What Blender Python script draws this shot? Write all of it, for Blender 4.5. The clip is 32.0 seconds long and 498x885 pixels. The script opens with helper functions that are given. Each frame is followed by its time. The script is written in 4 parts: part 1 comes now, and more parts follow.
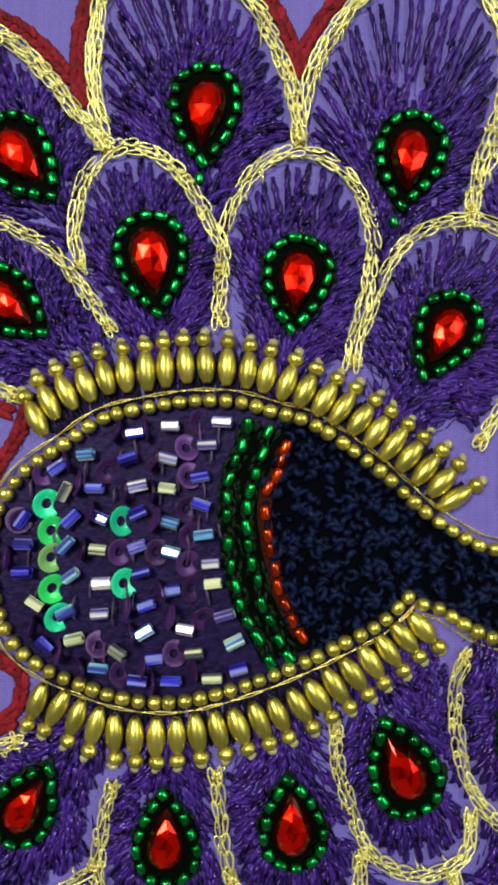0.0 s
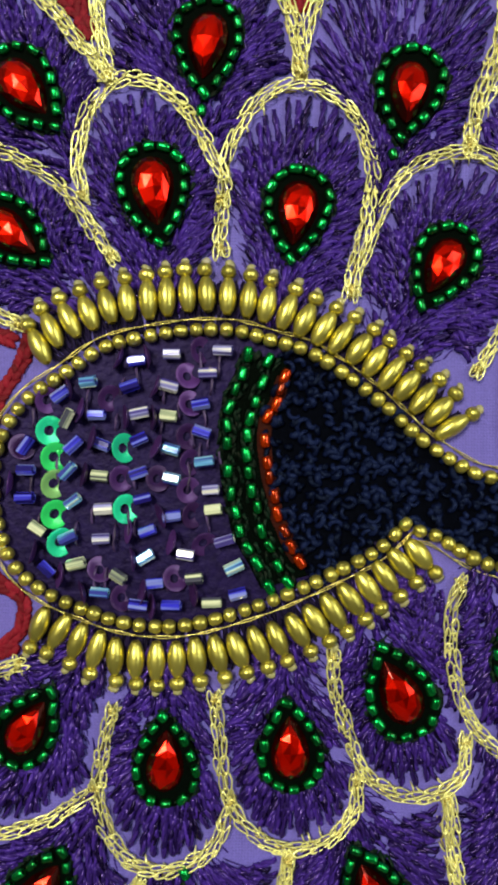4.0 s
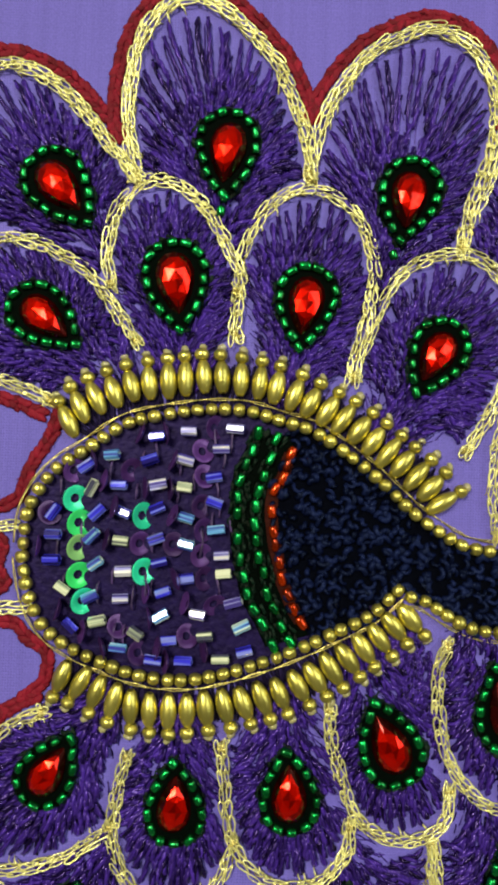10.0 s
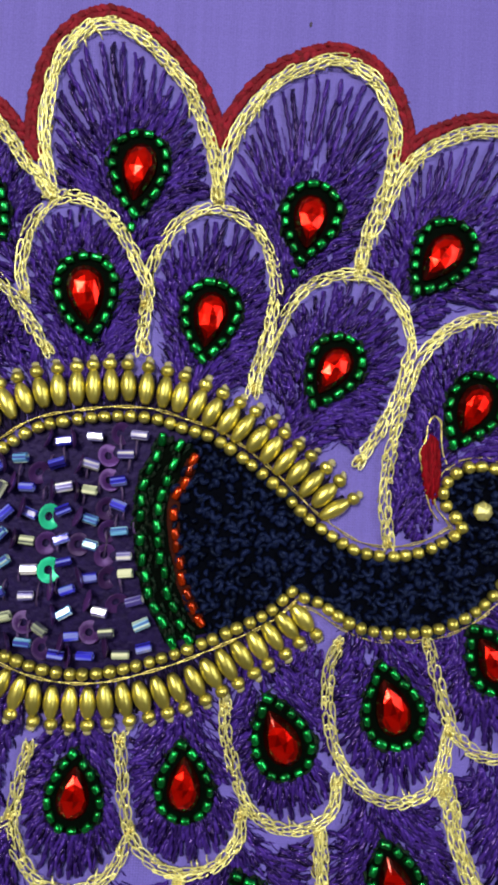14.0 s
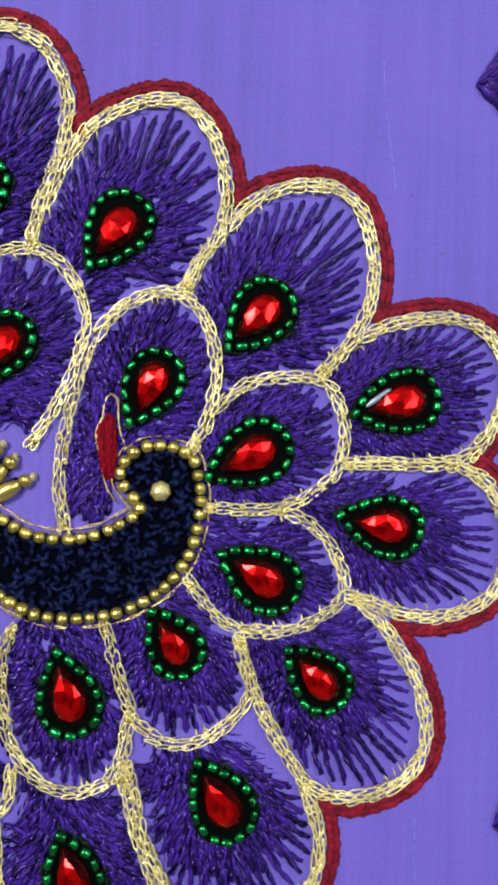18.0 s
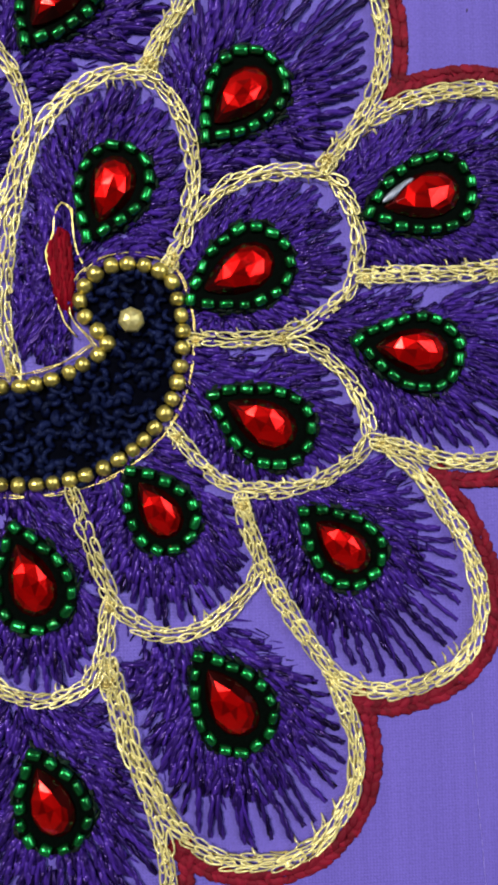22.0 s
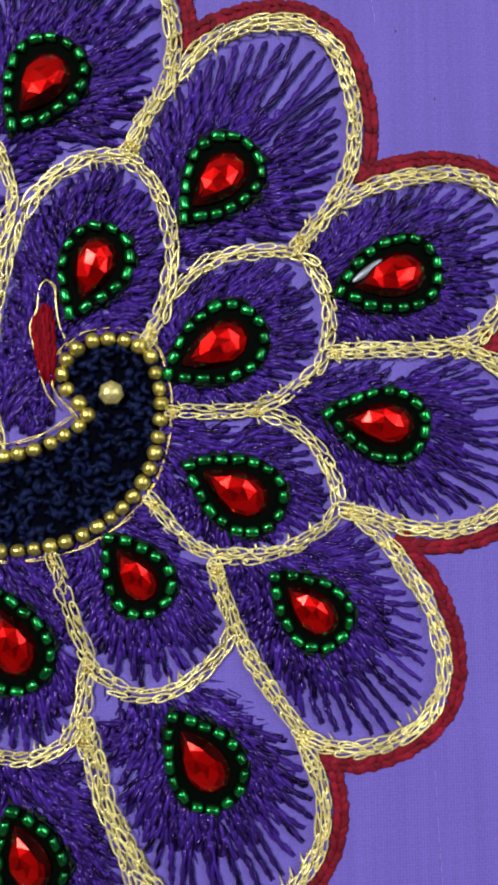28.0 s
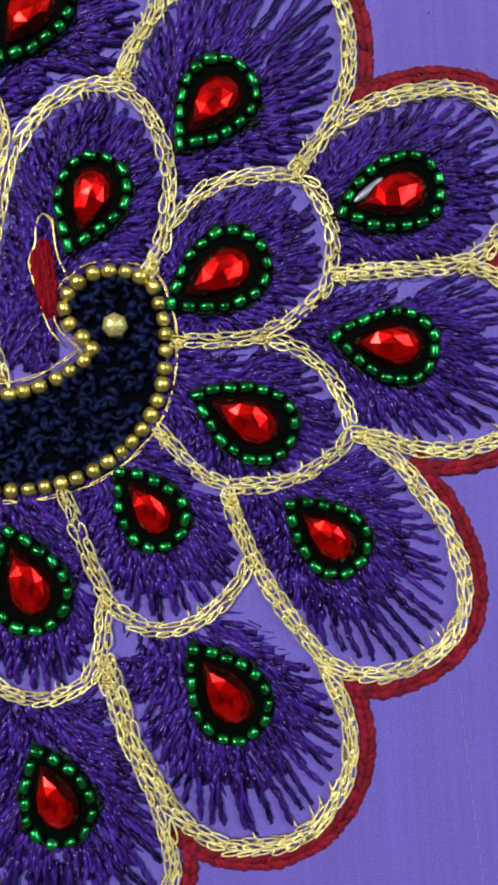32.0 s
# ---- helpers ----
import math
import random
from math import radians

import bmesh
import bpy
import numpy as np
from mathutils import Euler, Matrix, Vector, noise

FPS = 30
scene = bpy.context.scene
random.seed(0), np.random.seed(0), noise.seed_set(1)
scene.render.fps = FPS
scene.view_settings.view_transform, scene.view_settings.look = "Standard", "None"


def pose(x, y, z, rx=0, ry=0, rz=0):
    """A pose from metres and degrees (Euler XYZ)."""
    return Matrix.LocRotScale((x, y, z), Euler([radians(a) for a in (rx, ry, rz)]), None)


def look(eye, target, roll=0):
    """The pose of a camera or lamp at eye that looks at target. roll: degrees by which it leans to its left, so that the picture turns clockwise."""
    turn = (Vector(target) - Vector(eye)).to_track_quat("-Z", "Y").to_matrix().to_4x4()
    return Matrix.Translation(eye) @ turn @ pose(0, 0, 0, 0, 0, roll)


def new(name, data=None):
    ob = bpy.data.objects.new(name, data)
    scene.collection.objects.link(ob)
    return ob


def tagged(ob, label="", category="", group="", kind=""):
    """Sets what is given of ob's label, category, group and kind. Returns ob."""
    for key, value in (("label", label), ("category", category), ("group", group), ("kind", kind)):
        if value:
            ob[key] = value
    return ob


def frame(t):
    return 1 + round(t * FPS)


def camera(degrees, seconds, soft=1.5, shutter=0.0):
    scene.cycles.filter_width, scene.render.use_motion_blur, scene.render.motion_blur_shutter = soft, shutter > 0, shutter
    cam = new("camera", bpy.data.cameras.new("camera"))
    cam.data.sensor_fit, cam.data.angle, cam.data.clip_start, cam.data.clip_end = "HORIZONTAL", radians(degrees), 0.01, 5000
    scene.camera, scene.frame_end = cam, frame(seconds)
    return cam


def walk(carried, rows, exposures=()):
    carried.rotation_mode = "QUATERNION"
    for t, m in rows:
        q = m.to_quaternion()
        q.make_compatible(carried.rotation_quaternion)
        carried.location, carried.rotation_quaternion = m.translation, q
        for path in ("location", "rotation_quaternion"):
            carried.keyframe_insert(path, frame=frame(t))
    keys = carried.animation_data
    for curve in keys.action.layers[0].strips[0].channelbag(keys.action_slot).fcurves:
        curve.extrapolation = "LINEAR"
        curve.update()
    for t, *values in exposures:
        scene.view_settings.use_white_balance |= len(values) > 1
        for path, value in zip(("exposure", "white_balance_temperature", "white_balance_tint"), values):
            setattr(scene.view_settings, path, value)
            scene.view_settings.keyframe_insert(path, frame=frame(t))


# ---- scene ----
# All plan numbers are millimetres on the cloth; MM turns them into metres.
MM = 0.001
cam = camera(40.0, 32.0, soft=3.5)
# seconds, eye (mm), turn (degrees)
PATH = [
    (0, 0.24, -0.86, 100.59, 0.46, 0.09, 0.28),
    (0.5, 0.09, -0.30, 100.32, 0.47, 0.17, 0.15),
    (1, 0.06, -1.28, 100.39, 0.49, 0.05, 0.05),
    (1.5, 0.94, -3.12, 100.71, 0.52, -0.11, -0.01),
    (2, -0.63, -2.40, 100.16, 0.53, 0.06, 0.04),
    (2.5, 1.16, -5.22, 100.83, 0.47, -0.05, 0.21),
    (3, -0.70, -7.93, 100.84, 0.47, 0.02, 0.41),
    (3.5, 0.36, -9.91, 100.72, 0.19, 0.07, 0.50),
    (5.5, -0.24, -14.97, 109.22, 0.56, -0.30, 0.76),
    (6, 0.60, -17.38, 109.42, 0.68, -0.56, 0.93),
    (6.5, 2.32, -10.83, 111.28, 0.76, -0.64, 1.00),
    (7, 4.75, -12.15, 111.42, 0.80, -0.70, 1.15),
    (7.5, 1.37, -8.23, 110.85, 0.85, -0.80, 1.18),
    (8, 0.85, -7.16, 110.86, 0.90, -0.75, 1.15),
    (8.5, 1.17, -9.96, 111.50, 0.93, -0.77, 1.21),
    (9, -3.26, -4.48, 111.47, 0.91, -0.46, 1.29),
    (9.5, -5.39, -2.68, 111.26, 1.05, -0.68, 1.55),
    (10, -2.62, -1.40, 111.96, 1.10, -0.58, 1.80),
    (10.5, -3.79, 1.36, 115.10, 1.29, -0.70, 2.06),
    (11, -3.09, 9.69, 115.24, 1.47, -0.90, 2.12),
    (11.5, 1.65, 7.57, 116.16, 1.56, -0.88, 2.13),
    (12, 2.91, 7.45, 116.88, 1.65, -0.92, 2.12),
    (12.5, 6.54, 8.19, 116.90, 1.60, -0.97, 2.16),
    (13, 10.17, 8.04, 117.43, 1.53, -1.33, 2.34),
    (13.5, 9.43, 2.01, 117.51, 1.31, -1.65, 2.58),
    (15.5, 18.71, -2.04, 121.11, 1.61, -3.19, 3.60),
    (16, 19.56, -1.94, 121.84, 1.64, -3.46, 3.58),
    (16.5, 27.02, -8.41, 121.54, 1.44, -3.69, 3.34),
    (17, 38.18, -11.33, 120.77, 1.40, -4.15, 2.88),
    (17.5, 48.10, -5.39, 120.92, 1.17, -3.91, 2.35),
    (18, 62.38, -0.88, 116.81, 1.03, -3.79, 1.88),
    (18.5, 76.91, -3.27, 113.63, 1.05, -3.58, 1.43),
    (19, 89.67, -5.83, 111.74, 0.94, -3.57, 0.98),
    (19.5, 81.84, -11.91, 110.85, 0.60, -3.19, 0.60),
    (20, 71.50, -15.79, 108.46, 0.88, -3.90, 0.05),
    (20.5, 75.78, -21.62, 97.04, 0.69, -3.57, -0.59),
    (21, 69.33, -32.47, 88.98, 0.42, -4.13, -1.28),
    (21.5, 67.01, -25.73, 91.13, 0.54, -3.34, -1.58),
    (22, 65.64, -24.61, 93.35, 0.52, -3.11, -1.57),
    (22.5, 66.05, -25.41, 94.44, 0.73, -3.62, -1.44),
    (23, 66.60, -22.33, 94.35, 0.69, -3.63, -1.25),
    (23.5, 66.39, -18.25, 94.38, 0.73, -3.75, -1.05),
    (24, 64.62, -17.55, 94.05, 0.64, -3.24, -0.85),
    (24.5, 63.58, -14.51, 94.50, 0.89, -3.45, -0.69),
    (26.5, 65.25, -11.39, 97.02, 1.13, -3.51, -0.80),
    (27, 68.24, -12.02, 97.39, 0.97, -3.57, -0.95),
    (27.5, 71.19, -16.10, 97.63, 1.09, -3.82, -1.06),
    (28, 68.08, -16.02, 97.74, 1.04, -3.79, -1.06),
    (28.5, 65.26, -14.63, 97.27, 0.92, -3.76, -1.03),
    (29, 64.87, -15.15, 96.88, 1.13, -3.56, -0.96),
    (29.5, 61.75, -12.76, 97.03, 0.93, -3.50, -1.04),
    (30, 66.73, -14.20, 97.03, 0.91, -3.63, -1.37),
    (30.5, 70.84, -14.09, 96.41, 0.89, -3.71, -1.95),
    (31, 68.82, -20.18, 93.71, 0.83, -3.78, -2.60),
    (31.5, 66.51, -20.78, 94.20, 0.78, -3.80, -3.46),
    (32, 66.40, -24.93, 96.19, 0.57, -3.77, -3.88),
]
EXPOSURES = [(0.0, 0.13, 9250, -18), (10.0, 0.19, 9150, -14), (13.0, 0.20, 8550, -10), (17.0, 0.33, 7750, 2), (18.5, 0.20, 6600, 13), (19.5, 0.14, 6500, 15), (20.5, 0.14, 6950, 11), (24.0, 0.13, 7500, 6), (32.0, 0.10, 7400, 6)]
walk(cam, [(t, pose(x * MM, y * MM, z * MM, rx, ry, rz)) for t, x, y, z, rx, ry, rz in PATH], EXPOSURES)

# ---- light ----
world = bpy.data.worlds.new("world")
scene.world = world
world.use_nodes = True
world.node_tree.nodes["Background"].inputs[0].default_value = (0.75, 0.85, 1.0, 1)
world.node_tree.nodes["Background"].inputs[1].default_value = 0.035


def area_lamp(name, eye, target, sx, sy, power, colour):
    data = bpy.data.lights.new(name, "AREA")
    data.shape, data.size, data.size_y, data.energy, data.color = "RECTANGLE", sx, sy, power, colour
    ob = new(name, data)
    ob.matrix_world = look(eye, target)
    return ob


# Both sources unseen: overhead lamp set by bead highlights, soft fill at right.
area_lamp("ceiling_lamp", (-0.70, 0.66, 2.0), (0.0, 0.0, 0.0), 0.6, 0.6, 39, (1.0, 0.97, 0.93))
area_lamp("side_fill_light", (1.3, 0.45, 1.3), (0.0, 0.0, 0.2), 1.1, 1.2, 18, (0.86, 0.92, 1.0))


# ---- materials ----
def material(name, colour, rough=0.5, metal=0.0, noise_scale=0.0, noise_amount=0.25, bump=0.0, bump_scale=2000.0,
             island=0.0, per_object=0.0, coat=0.0, glass=0.0, spec=0.5, glint=(1.0, 1.0, 1.0)):
    m = bpy.data.materials.new(name)
    m.use_nodes = True
    n, l = m.node_tree.nodes, m.node_tree.links
    p = n["Principled BSDF"]
    p.inputs["Base Color"].default_value = (*colour, 1)
    p.inputs["Roughness"].default_value, p.inputs["Metallic"].default_value = rough, metal
    p.inputs["Coat Weight"].default_value, p.inputs["Coat Roughness"].default_value = coat, 0.06
    p.inputs["Transmission Weight"].default_value = glass
    p.inputs["Specular IOR Level"].default_value = spec
    p.inputs["Specular Tint"].default_value = (*glint, 1)
    co = n.new("ShaderNodeTexCoord")
    factors = []
    if noise_scale:
        t = n.new("ShaderNodeTexNoise")
        t.inputs["Scale"].default_value, t.inputs["Detail"].default_value = noise_scale, 4
        l.new(co.outputs["Object"], t.inputs["Vector"])
        factors.append((t.outputs["Fac"], noise_amount))
    if island:
        factors.append((n.new("ShaderNodeNewGeometry").outputs["Random Per Island"], island))
    if per_object:
        factors.append((n.new("ShaderNodeObjectInfo").outputs["Random"], per_object))
    last = None
    for out, amount in factors:
        r = n.new("ShaderNodeMapRange")
        r.inputs["To Min"].default_value, r.inputs["To Max"].default_value = 1 - amount, 1 + amount
        l.new(out, r.inputs["Value"])
        if last is None:
            last = r.outputs[0]
        else:
            x = n.new("ShaderNodeMath")
            x.operation = "MULTIPLY"
            l.new(last, x.inputs[0]), l.new(r.outputs[0], x.inputs[1])
            last = x.outputs[0]
    if last is not None:
        s = n.new("ShaderNodeVectorMath")
        s.operation = "SCALE"
        s.inputs[0].default_value = colour
        l.new(last, s.inputs["Scale"])
        l.new(s.outputs[0], p.inputs["Base Color"])
    if bump:
        t = n.new("ShaderNodeTexNoise")
        t.inputs["Scale"].default_value, t.inputs["Detail"].default_value = bump_scale, 3
        l.new(co.outputs["Object"], t.inputs["Vector"])
        b = n.new("ShaderNodeBump")
        b.inputs["Strength"].default_value, b.inputs["Distance"].default_value = bump, 0.0002
        l.new(t.outputs["Fac"], b.inputs["Height"])
        l.new(b.outputs[0], p.inputs["Normal"])
    return m


def cloth_material():
    """Lavender satin-weave cloth: fine warp and weft, faint slubs along the warp, cloudy dye."""
    m = bpy.data.materials.new("lavender_cloth")
    m.use_nodes = True
    n, l = m.node_tree.nodes, m.node_tree.links
    p = n["Principled BSDF"]
    p.inputs["Roughness"].default_value = 0.62
    p.inputs["Specular IOR Level"].default_value = 0.25
    co = n.new("ShaderNodeTexCoord")

    def tex(kind, scale, stretch=(1, 1, 1)):
        k = n.new("ShaderNodeMapping")
        k.inputs["Scale"].default_value = stretch
        l.new(co.outputs["Object"], k.inputs["Vector"])
        t = n.new(kind)
        t.inputs["Scale"].default_value = scale
        l.new(k.outputs[0], t.inputs["Vector"])
        return t

    def wave(direction):
        t = tex("ShaderNodeTexWave", 700)
        t.bands_direction, t.wave_profile = direction, "SIN"
        t.inputs["Distortion"].default_value, t.inputs["Detail"].default_value = 2.5, 2
        return t.outputs["Fac"]

    def mix(kind, a, b):
        x = n.new("ShaderNodeMath")
        x.operation = kind
        for i, v in enumerate((a, b)):
            if isinstance(v, (int, float)):
                x.inputs[i].default_value = v
            else:
                l.new(v, x.inputs[i])
        return x.outputs[0]

    weave = mix("MULTIPLY", wave("X"), wave("Y"))
    cloud = tex("ShaderNodeTexNoise", 22).outputs["Fac"]
    slub = tex("ShaderNodeTexNoise", 60, (14, 0.35, 1)).outputs["Fac"]
    weft = tex("ShaderNodeTexNoise", 60, (0.35, 14, 1)).outputs["Fac"]
    streak = tex("ShaderNodeTexNoise", 16, (9, 0.5, 1)).outputs["Fac"]
    grain = tex("ShaderNodeTexNoise", 2600).outputs["Fac"]
    f = mix("ADD", mix("MULTIPLY", cloud, 0.25), mix("ADD", mix("MULTIPLY", slub, 0.22), mix("ADD", mix("MULTIPLY", weft, 0.08), mix("MULTIPLY", streak, 0.20))))
    f = mix("ADD", f, mix("ADD", mix("MULTIPLY", weave, 0.06), mix("MULTIPLY", grain, 0.42)))
    ramp = n.new("ShaderNodeValToRGB")
    ramp.color_ramp.elements[0].position, ramp.color_ramp.elements[1].position = 0.26, 0.81
    ramp.color_ramp.elements[0].color = (0.088, 0.068, 0.390, 1)
    ramp.color_ramp.elements[1].color = (0.187, 0.146, 0.715, 1)
    l.new(f, ramp.inputs[0])
    l.new(ramp.outputs[0], p.inputs["Base Color"])
    b = n.new("ShaderNodeBump")
    b.inputs["Strength"].default_value, b.inputs["Distance"].default_value = 0.6, 0.0001
    l.new(mix("ADD", weave, mix("MULTIPLY", grain, 0.6)), b.inputs["Height"])
    l.new(b.outputs[0], p.inputs["Normal"])
    return m


CLOTH = cloth_material()
# Unseen walls, kept dark so metal beads and stones reflect a dim room.
WALL = material("wall_paint", (0.16, 0.155, 0.15), 0.8, noise_scale=3, noise_amount=0.06)
FLOOR = material("floor_boards", (0.16, 0.11, 0.07), 0.5, noise_scale=6, noise_amount=0.3)
THREAD = material("violet_floss", (0.029, 0.0105, 0.160), 0.2, noise_scale=500, noise_amount=0.65, bump=0.6, bump_scale=1600, island=0.92, spec=0.75, glint=(0.40, 0.26, 1.0))
# Darker than violet_floss: the shade between rice beads is put into its colour.
BED = material("shaded_bed_thread", (0.010, 0.006, 0.034), 0.5, noise_scale=700, noise_amount=0.6, island=0.7, spec=0.2, glint=(0.5, 0.4, 1.0))
GOLD_THREAD = material("pale_gold_thread", (0.98, 0.90, 0.45), 0.25, metal=0.4, noise_scale=1400, noise_amount=0.42, per_object=0.3, bump=0.3, bump_scale=4000)
GOLD_WIRE = material("gold_wire", (0.70, 0.58, 0.24), 0.32, metal=0.8, noise_scale=1500, noise_amount=0.25)
RED_THREAD = material("crimson_thread", (0.19, 0.005, 0.023), 0.65, spec=0.2, noise_scale=350, noise_amount=0.55, bump=0.6, bump_scale=5000, island=0.35)
SATIN = material("crimson_satin", (0.18, 0.003, 0.012), 0.5, spec=0.12, noise_scale=1200, noise_amount=0.3, island=0.4, glint=(1.0, 0.3, 0.35))
OXBLOOD = material("oxblood_thread", (0.034, 0.0035, 0.003), 0.7, noise_scale=900, noise_amount=0.6, bump=0.5, spec=0.1)
PALE_CHIP = material("pale_grey_chip", (0.34, 0.40, 0.55), 0.4, metal=0.6, noise_scale=700, noise_amount=0.6, bump=0.5, bump_scale=900)
PALE_GOLD = material("pale_gold_bead", (0.82, 0.76, 0.36), 0.34, metal=0.7, noise_scale=600, noise_amount=0.2, bump=0.6, bump_scale=700)
SLUB = material("pale_lavender_thread", (0.30, 0.25, 0.82), 0.6)
SPECK = material("dark_speck", (0.05, 0.035, 0.10), 0.7)
PAD = material("black_green_thread", (0.0008, 0.0022, 0.0018), 0.7, noise_scale=1500, noise_amount=0.5, bump=0.6, bump_scale=3000, spec=0.02)
PAD_THREAD = material("bottle_green_thread", (0.003, 0.012, 0.009), 0.5, noise_scale=900, noise_amount=0.6, island=0.7, spec=0.15)
# Facet tone spread and the dark rim colour stand for reflections in the stone.
STONE = material("ruby_stone", (0.98, 0.004, 0.006), 0.22, metal=0.86, noise_scale=300, noise_amount=0.2, island=0.55, spec=0.5, coat=0.2)
STONE_DARK_REFLECT = material("ruby_dark_reflection", (0.065, 0.0008, 0.002), 0.2, metal=0.7, noise_scale=500, noise_amount=0.5, island=0.6, spec=0.4, coat=0.15)
GREEN = material("emerald_bead", (0.005, 0.30, 0.08), 0.27, metal=0.92, noise_scale=900, noise_amount=0.5, per_object=0.5, coat=0.3)
ORANGE = material("orange_bead", (0.46, 0.030, 0.005), 0.2, metal=0.72, noise_scale=700, noise_amount=0.6, per_object=0.6, coat=0.35)
BRASS = material("brass_bead", (0.68, 0.585, 0.178), 0.30, metal=0.86, noise_scale=700, noise_amount=0.3, per_object=0.2, bump=1.0, bump_scale=1100)
SATIN_BRASS = material("satin_brass", (0.70, 0.605, 0.185), 0.35, metal=0.9, noise_scale=350, noise_amount=0.18, per_object=0.18, bump=0.22, bump_scale=2200)
CLEAR = material("clear_bead", (0.80, 0.72, 0.42), 0.15, glass=0.55, coat=0.3)
NAVY = material("navy_yarn", (0.0042, 0.0072, 0.036), 0.38, noise_scale=1500, noise_amount=0.45, bump=0.5, bump_scale=5000, island=0.7, spec=0.2, glint=(0.3, 0.42, 1.0))
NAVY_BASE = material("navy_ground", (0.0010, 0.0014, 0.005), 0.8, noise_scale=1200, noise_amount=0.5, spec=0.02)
BODY_BASE = material("plum_ground", (0.009, 0.0048, 0.046), 0.5, noise_scale=800, noise_amount=0.95, bump=1.0, bump_scale=1200, spec=0.3, glint=(0.45, 0.35, 1.0))
SEQUIN = material("plum_sequin", (0.080, 0.024, 0.185), 0.34, metal=0.35, noise_scale=400, noise_amount=0.4, per_object=0.45, coat=0.05)
PLUM_THREAD = material("plum_thread", (0.075, 0.040, 0.16), 0.45, noise_scale=900, noise_amount=0.4, island=0.5)
# Teal, green and lime stand for iridescent reflections, painted as the sequins' own colour.
TEAL = material("teal_sequin", (0.03, 0.80, 0.52), 0.28, metal=0.2, noise_scale=300, noise_amount=0.25, per_object=0.2, coat=0.4)
SPRING = material("spring_green_sequin", (0.05, 0.85, 0.26), 0.28, metal=0.2, noise_scale=300, noise_amount=0.25, coat=0.4)
LIME = material("lime_sequin", (0.30, 0.62, 0.26), 0.32, metal=0.2, noise_scale=300, noise_amount=0.3, coat=0.4)


def bugle_material(name, low, mid, high):
    """Iridescent cut glass: its reflected stripes are painted as colour bands along the tube."""
    m = material(name, mid, 0.14, metal=0.15, coat=0.5)
    n, l = m.node_tree.nodes, m.node_tree.links
    co, k, t, ramp, info = (n.new(x) for x in ("ShaderNodeTexCoord", "ShaderNodeMapping", "ShaderNodeTexNoise", "ShaderNodeValToRGB", "ShaderNodeObjectInfo"))
    k.inputs["Scale"].default_value = (60, 1300, 1300)
    l.new(co.outputs["Object"], k.inputs["Vector"])
    t.noise_dimensions, t.inputs["Scale"].default_value, t.inputs["Detail"].default_value = "4D", 1.0, 1
    w = n.new("ShaderNodeMath")
    w.operation, w.inputs[1].default_value = "MULTIPLY", 40
    l.new(info.outputs["Random"], w.inputs[0])
    l.new(w.outputs[0], t.inputs["W"])
    l.new(k.outputs[0], t.inputs["Vector"])
    ramp.color_ramp.elements[0].position, ramp.color_ramp.elements[1].position = 0.40, 0.60
    ramp.color_ramp.elements[0].color, ramp.color_ramp.elements[1].color = (*low, 1), (*high, 1)
    ramp.color_ramp.elements.new(0.5).color = (*mid, 1)
    l.new(t.outputs["Fac"], ramp.inputs[0])
    l.new(ramp.outputs[0], n["Principled BSDF"].inputs["Base Color"])
    return m


BUGLES = {
    "blue": bugle_material("blue_bugle", (0.015, 0.01, 0.20), (0.04, 0.04, 0.95), (0.26, 0.30, 1.0)),
    "white": bugle_material("pearl_bugle", (0.07, 0.05, 0.34), (0.34, 0.32, 0.88), (0.90, 0.86, 1.0)),
    "cyan": bugle_material("sky_bugle", (0.05, 0.06, 0.48), (0.16, 0.46, 1.0), (0.75, 0.92, 1.0)),
    "cream": bugle_material("cream_bugle", (0.07, 0.07, 0.14), (0.50, 0.56, 0.46), (0.98, 1.0, 0.85)),
}


# ---- mesh helpers ----
def mesh_of(name, verts, faces, mat, smooth=True):
    me = bpy.data.meshes.new(name)
    me.from_pydata([(x * MM, y * MM, z * MM) for x, y, z in verts], [], faces)
    me.materials.append(mat)
    if smooth:
        me.shade_smooth()
    return me


def part(name, me, parent, m=None, label="", kind=""):
    ob = new(name, me)
    ob.parent = parent
    if m is not None:
        ob.matrix_basis = m
    return tagged(ob, label=label, kind=kind)


def thing(name, x, y, label, category, group=""):
    ob = new(name)
    ob.empty_display_size = 0.005
    ob.location = (x * MM, y * MM, 0)
    return tagged(ob, label, category, group)


def at(x, y, z, turn=0.0, tilt=0.0, roll=0.0, sx=1.0, sy=1.0, sz=1.0):
    """A pose in millimetres, turned about z by degrees, with a scale."""
    return Matrix.Translation((x * MM, y * MM, z * MM)) @ Euler((radians(roll), radians(tilt), radians(turn))).to_matrix().to_4x4() @ Matrix.Diagonal((sx, sy, sz, 1))


def smooth_line(points, step=0.5):
    """A Catmull-Rom line through a few control points, as an array with even steps."""
    p = np.array(points, float)
    p = np.vstack([2 * p[0] - p[1], p, 2 * p[-1] - p[-2]])
    out = []
    for a, b, c, d in zip(p[:-3], p[1:-2], p[2:-1], p[3:]):
        for t in np.linspace(0, 1, 12, endpoint=False):
            out.append(0.5 * (2 * b + (c - a) * t + (2 * a - 5 * b + 4 * c - d) * t * t + (3 * b - a - 3 * c + d) * t ** 3))
    out.append(p[-2])
    out = np.array(out)
    run = np.r_[0, np.cumsum(np.hypot(*np.diff(out, axis=0).T))]
    s = np.linspace(0, run[-1], max(2, round(run[-1] / step) + 1))
    return np.stack([np.interp(s, run, out[:, 0]), np.interp(s, run, out[:, 1])], 1)


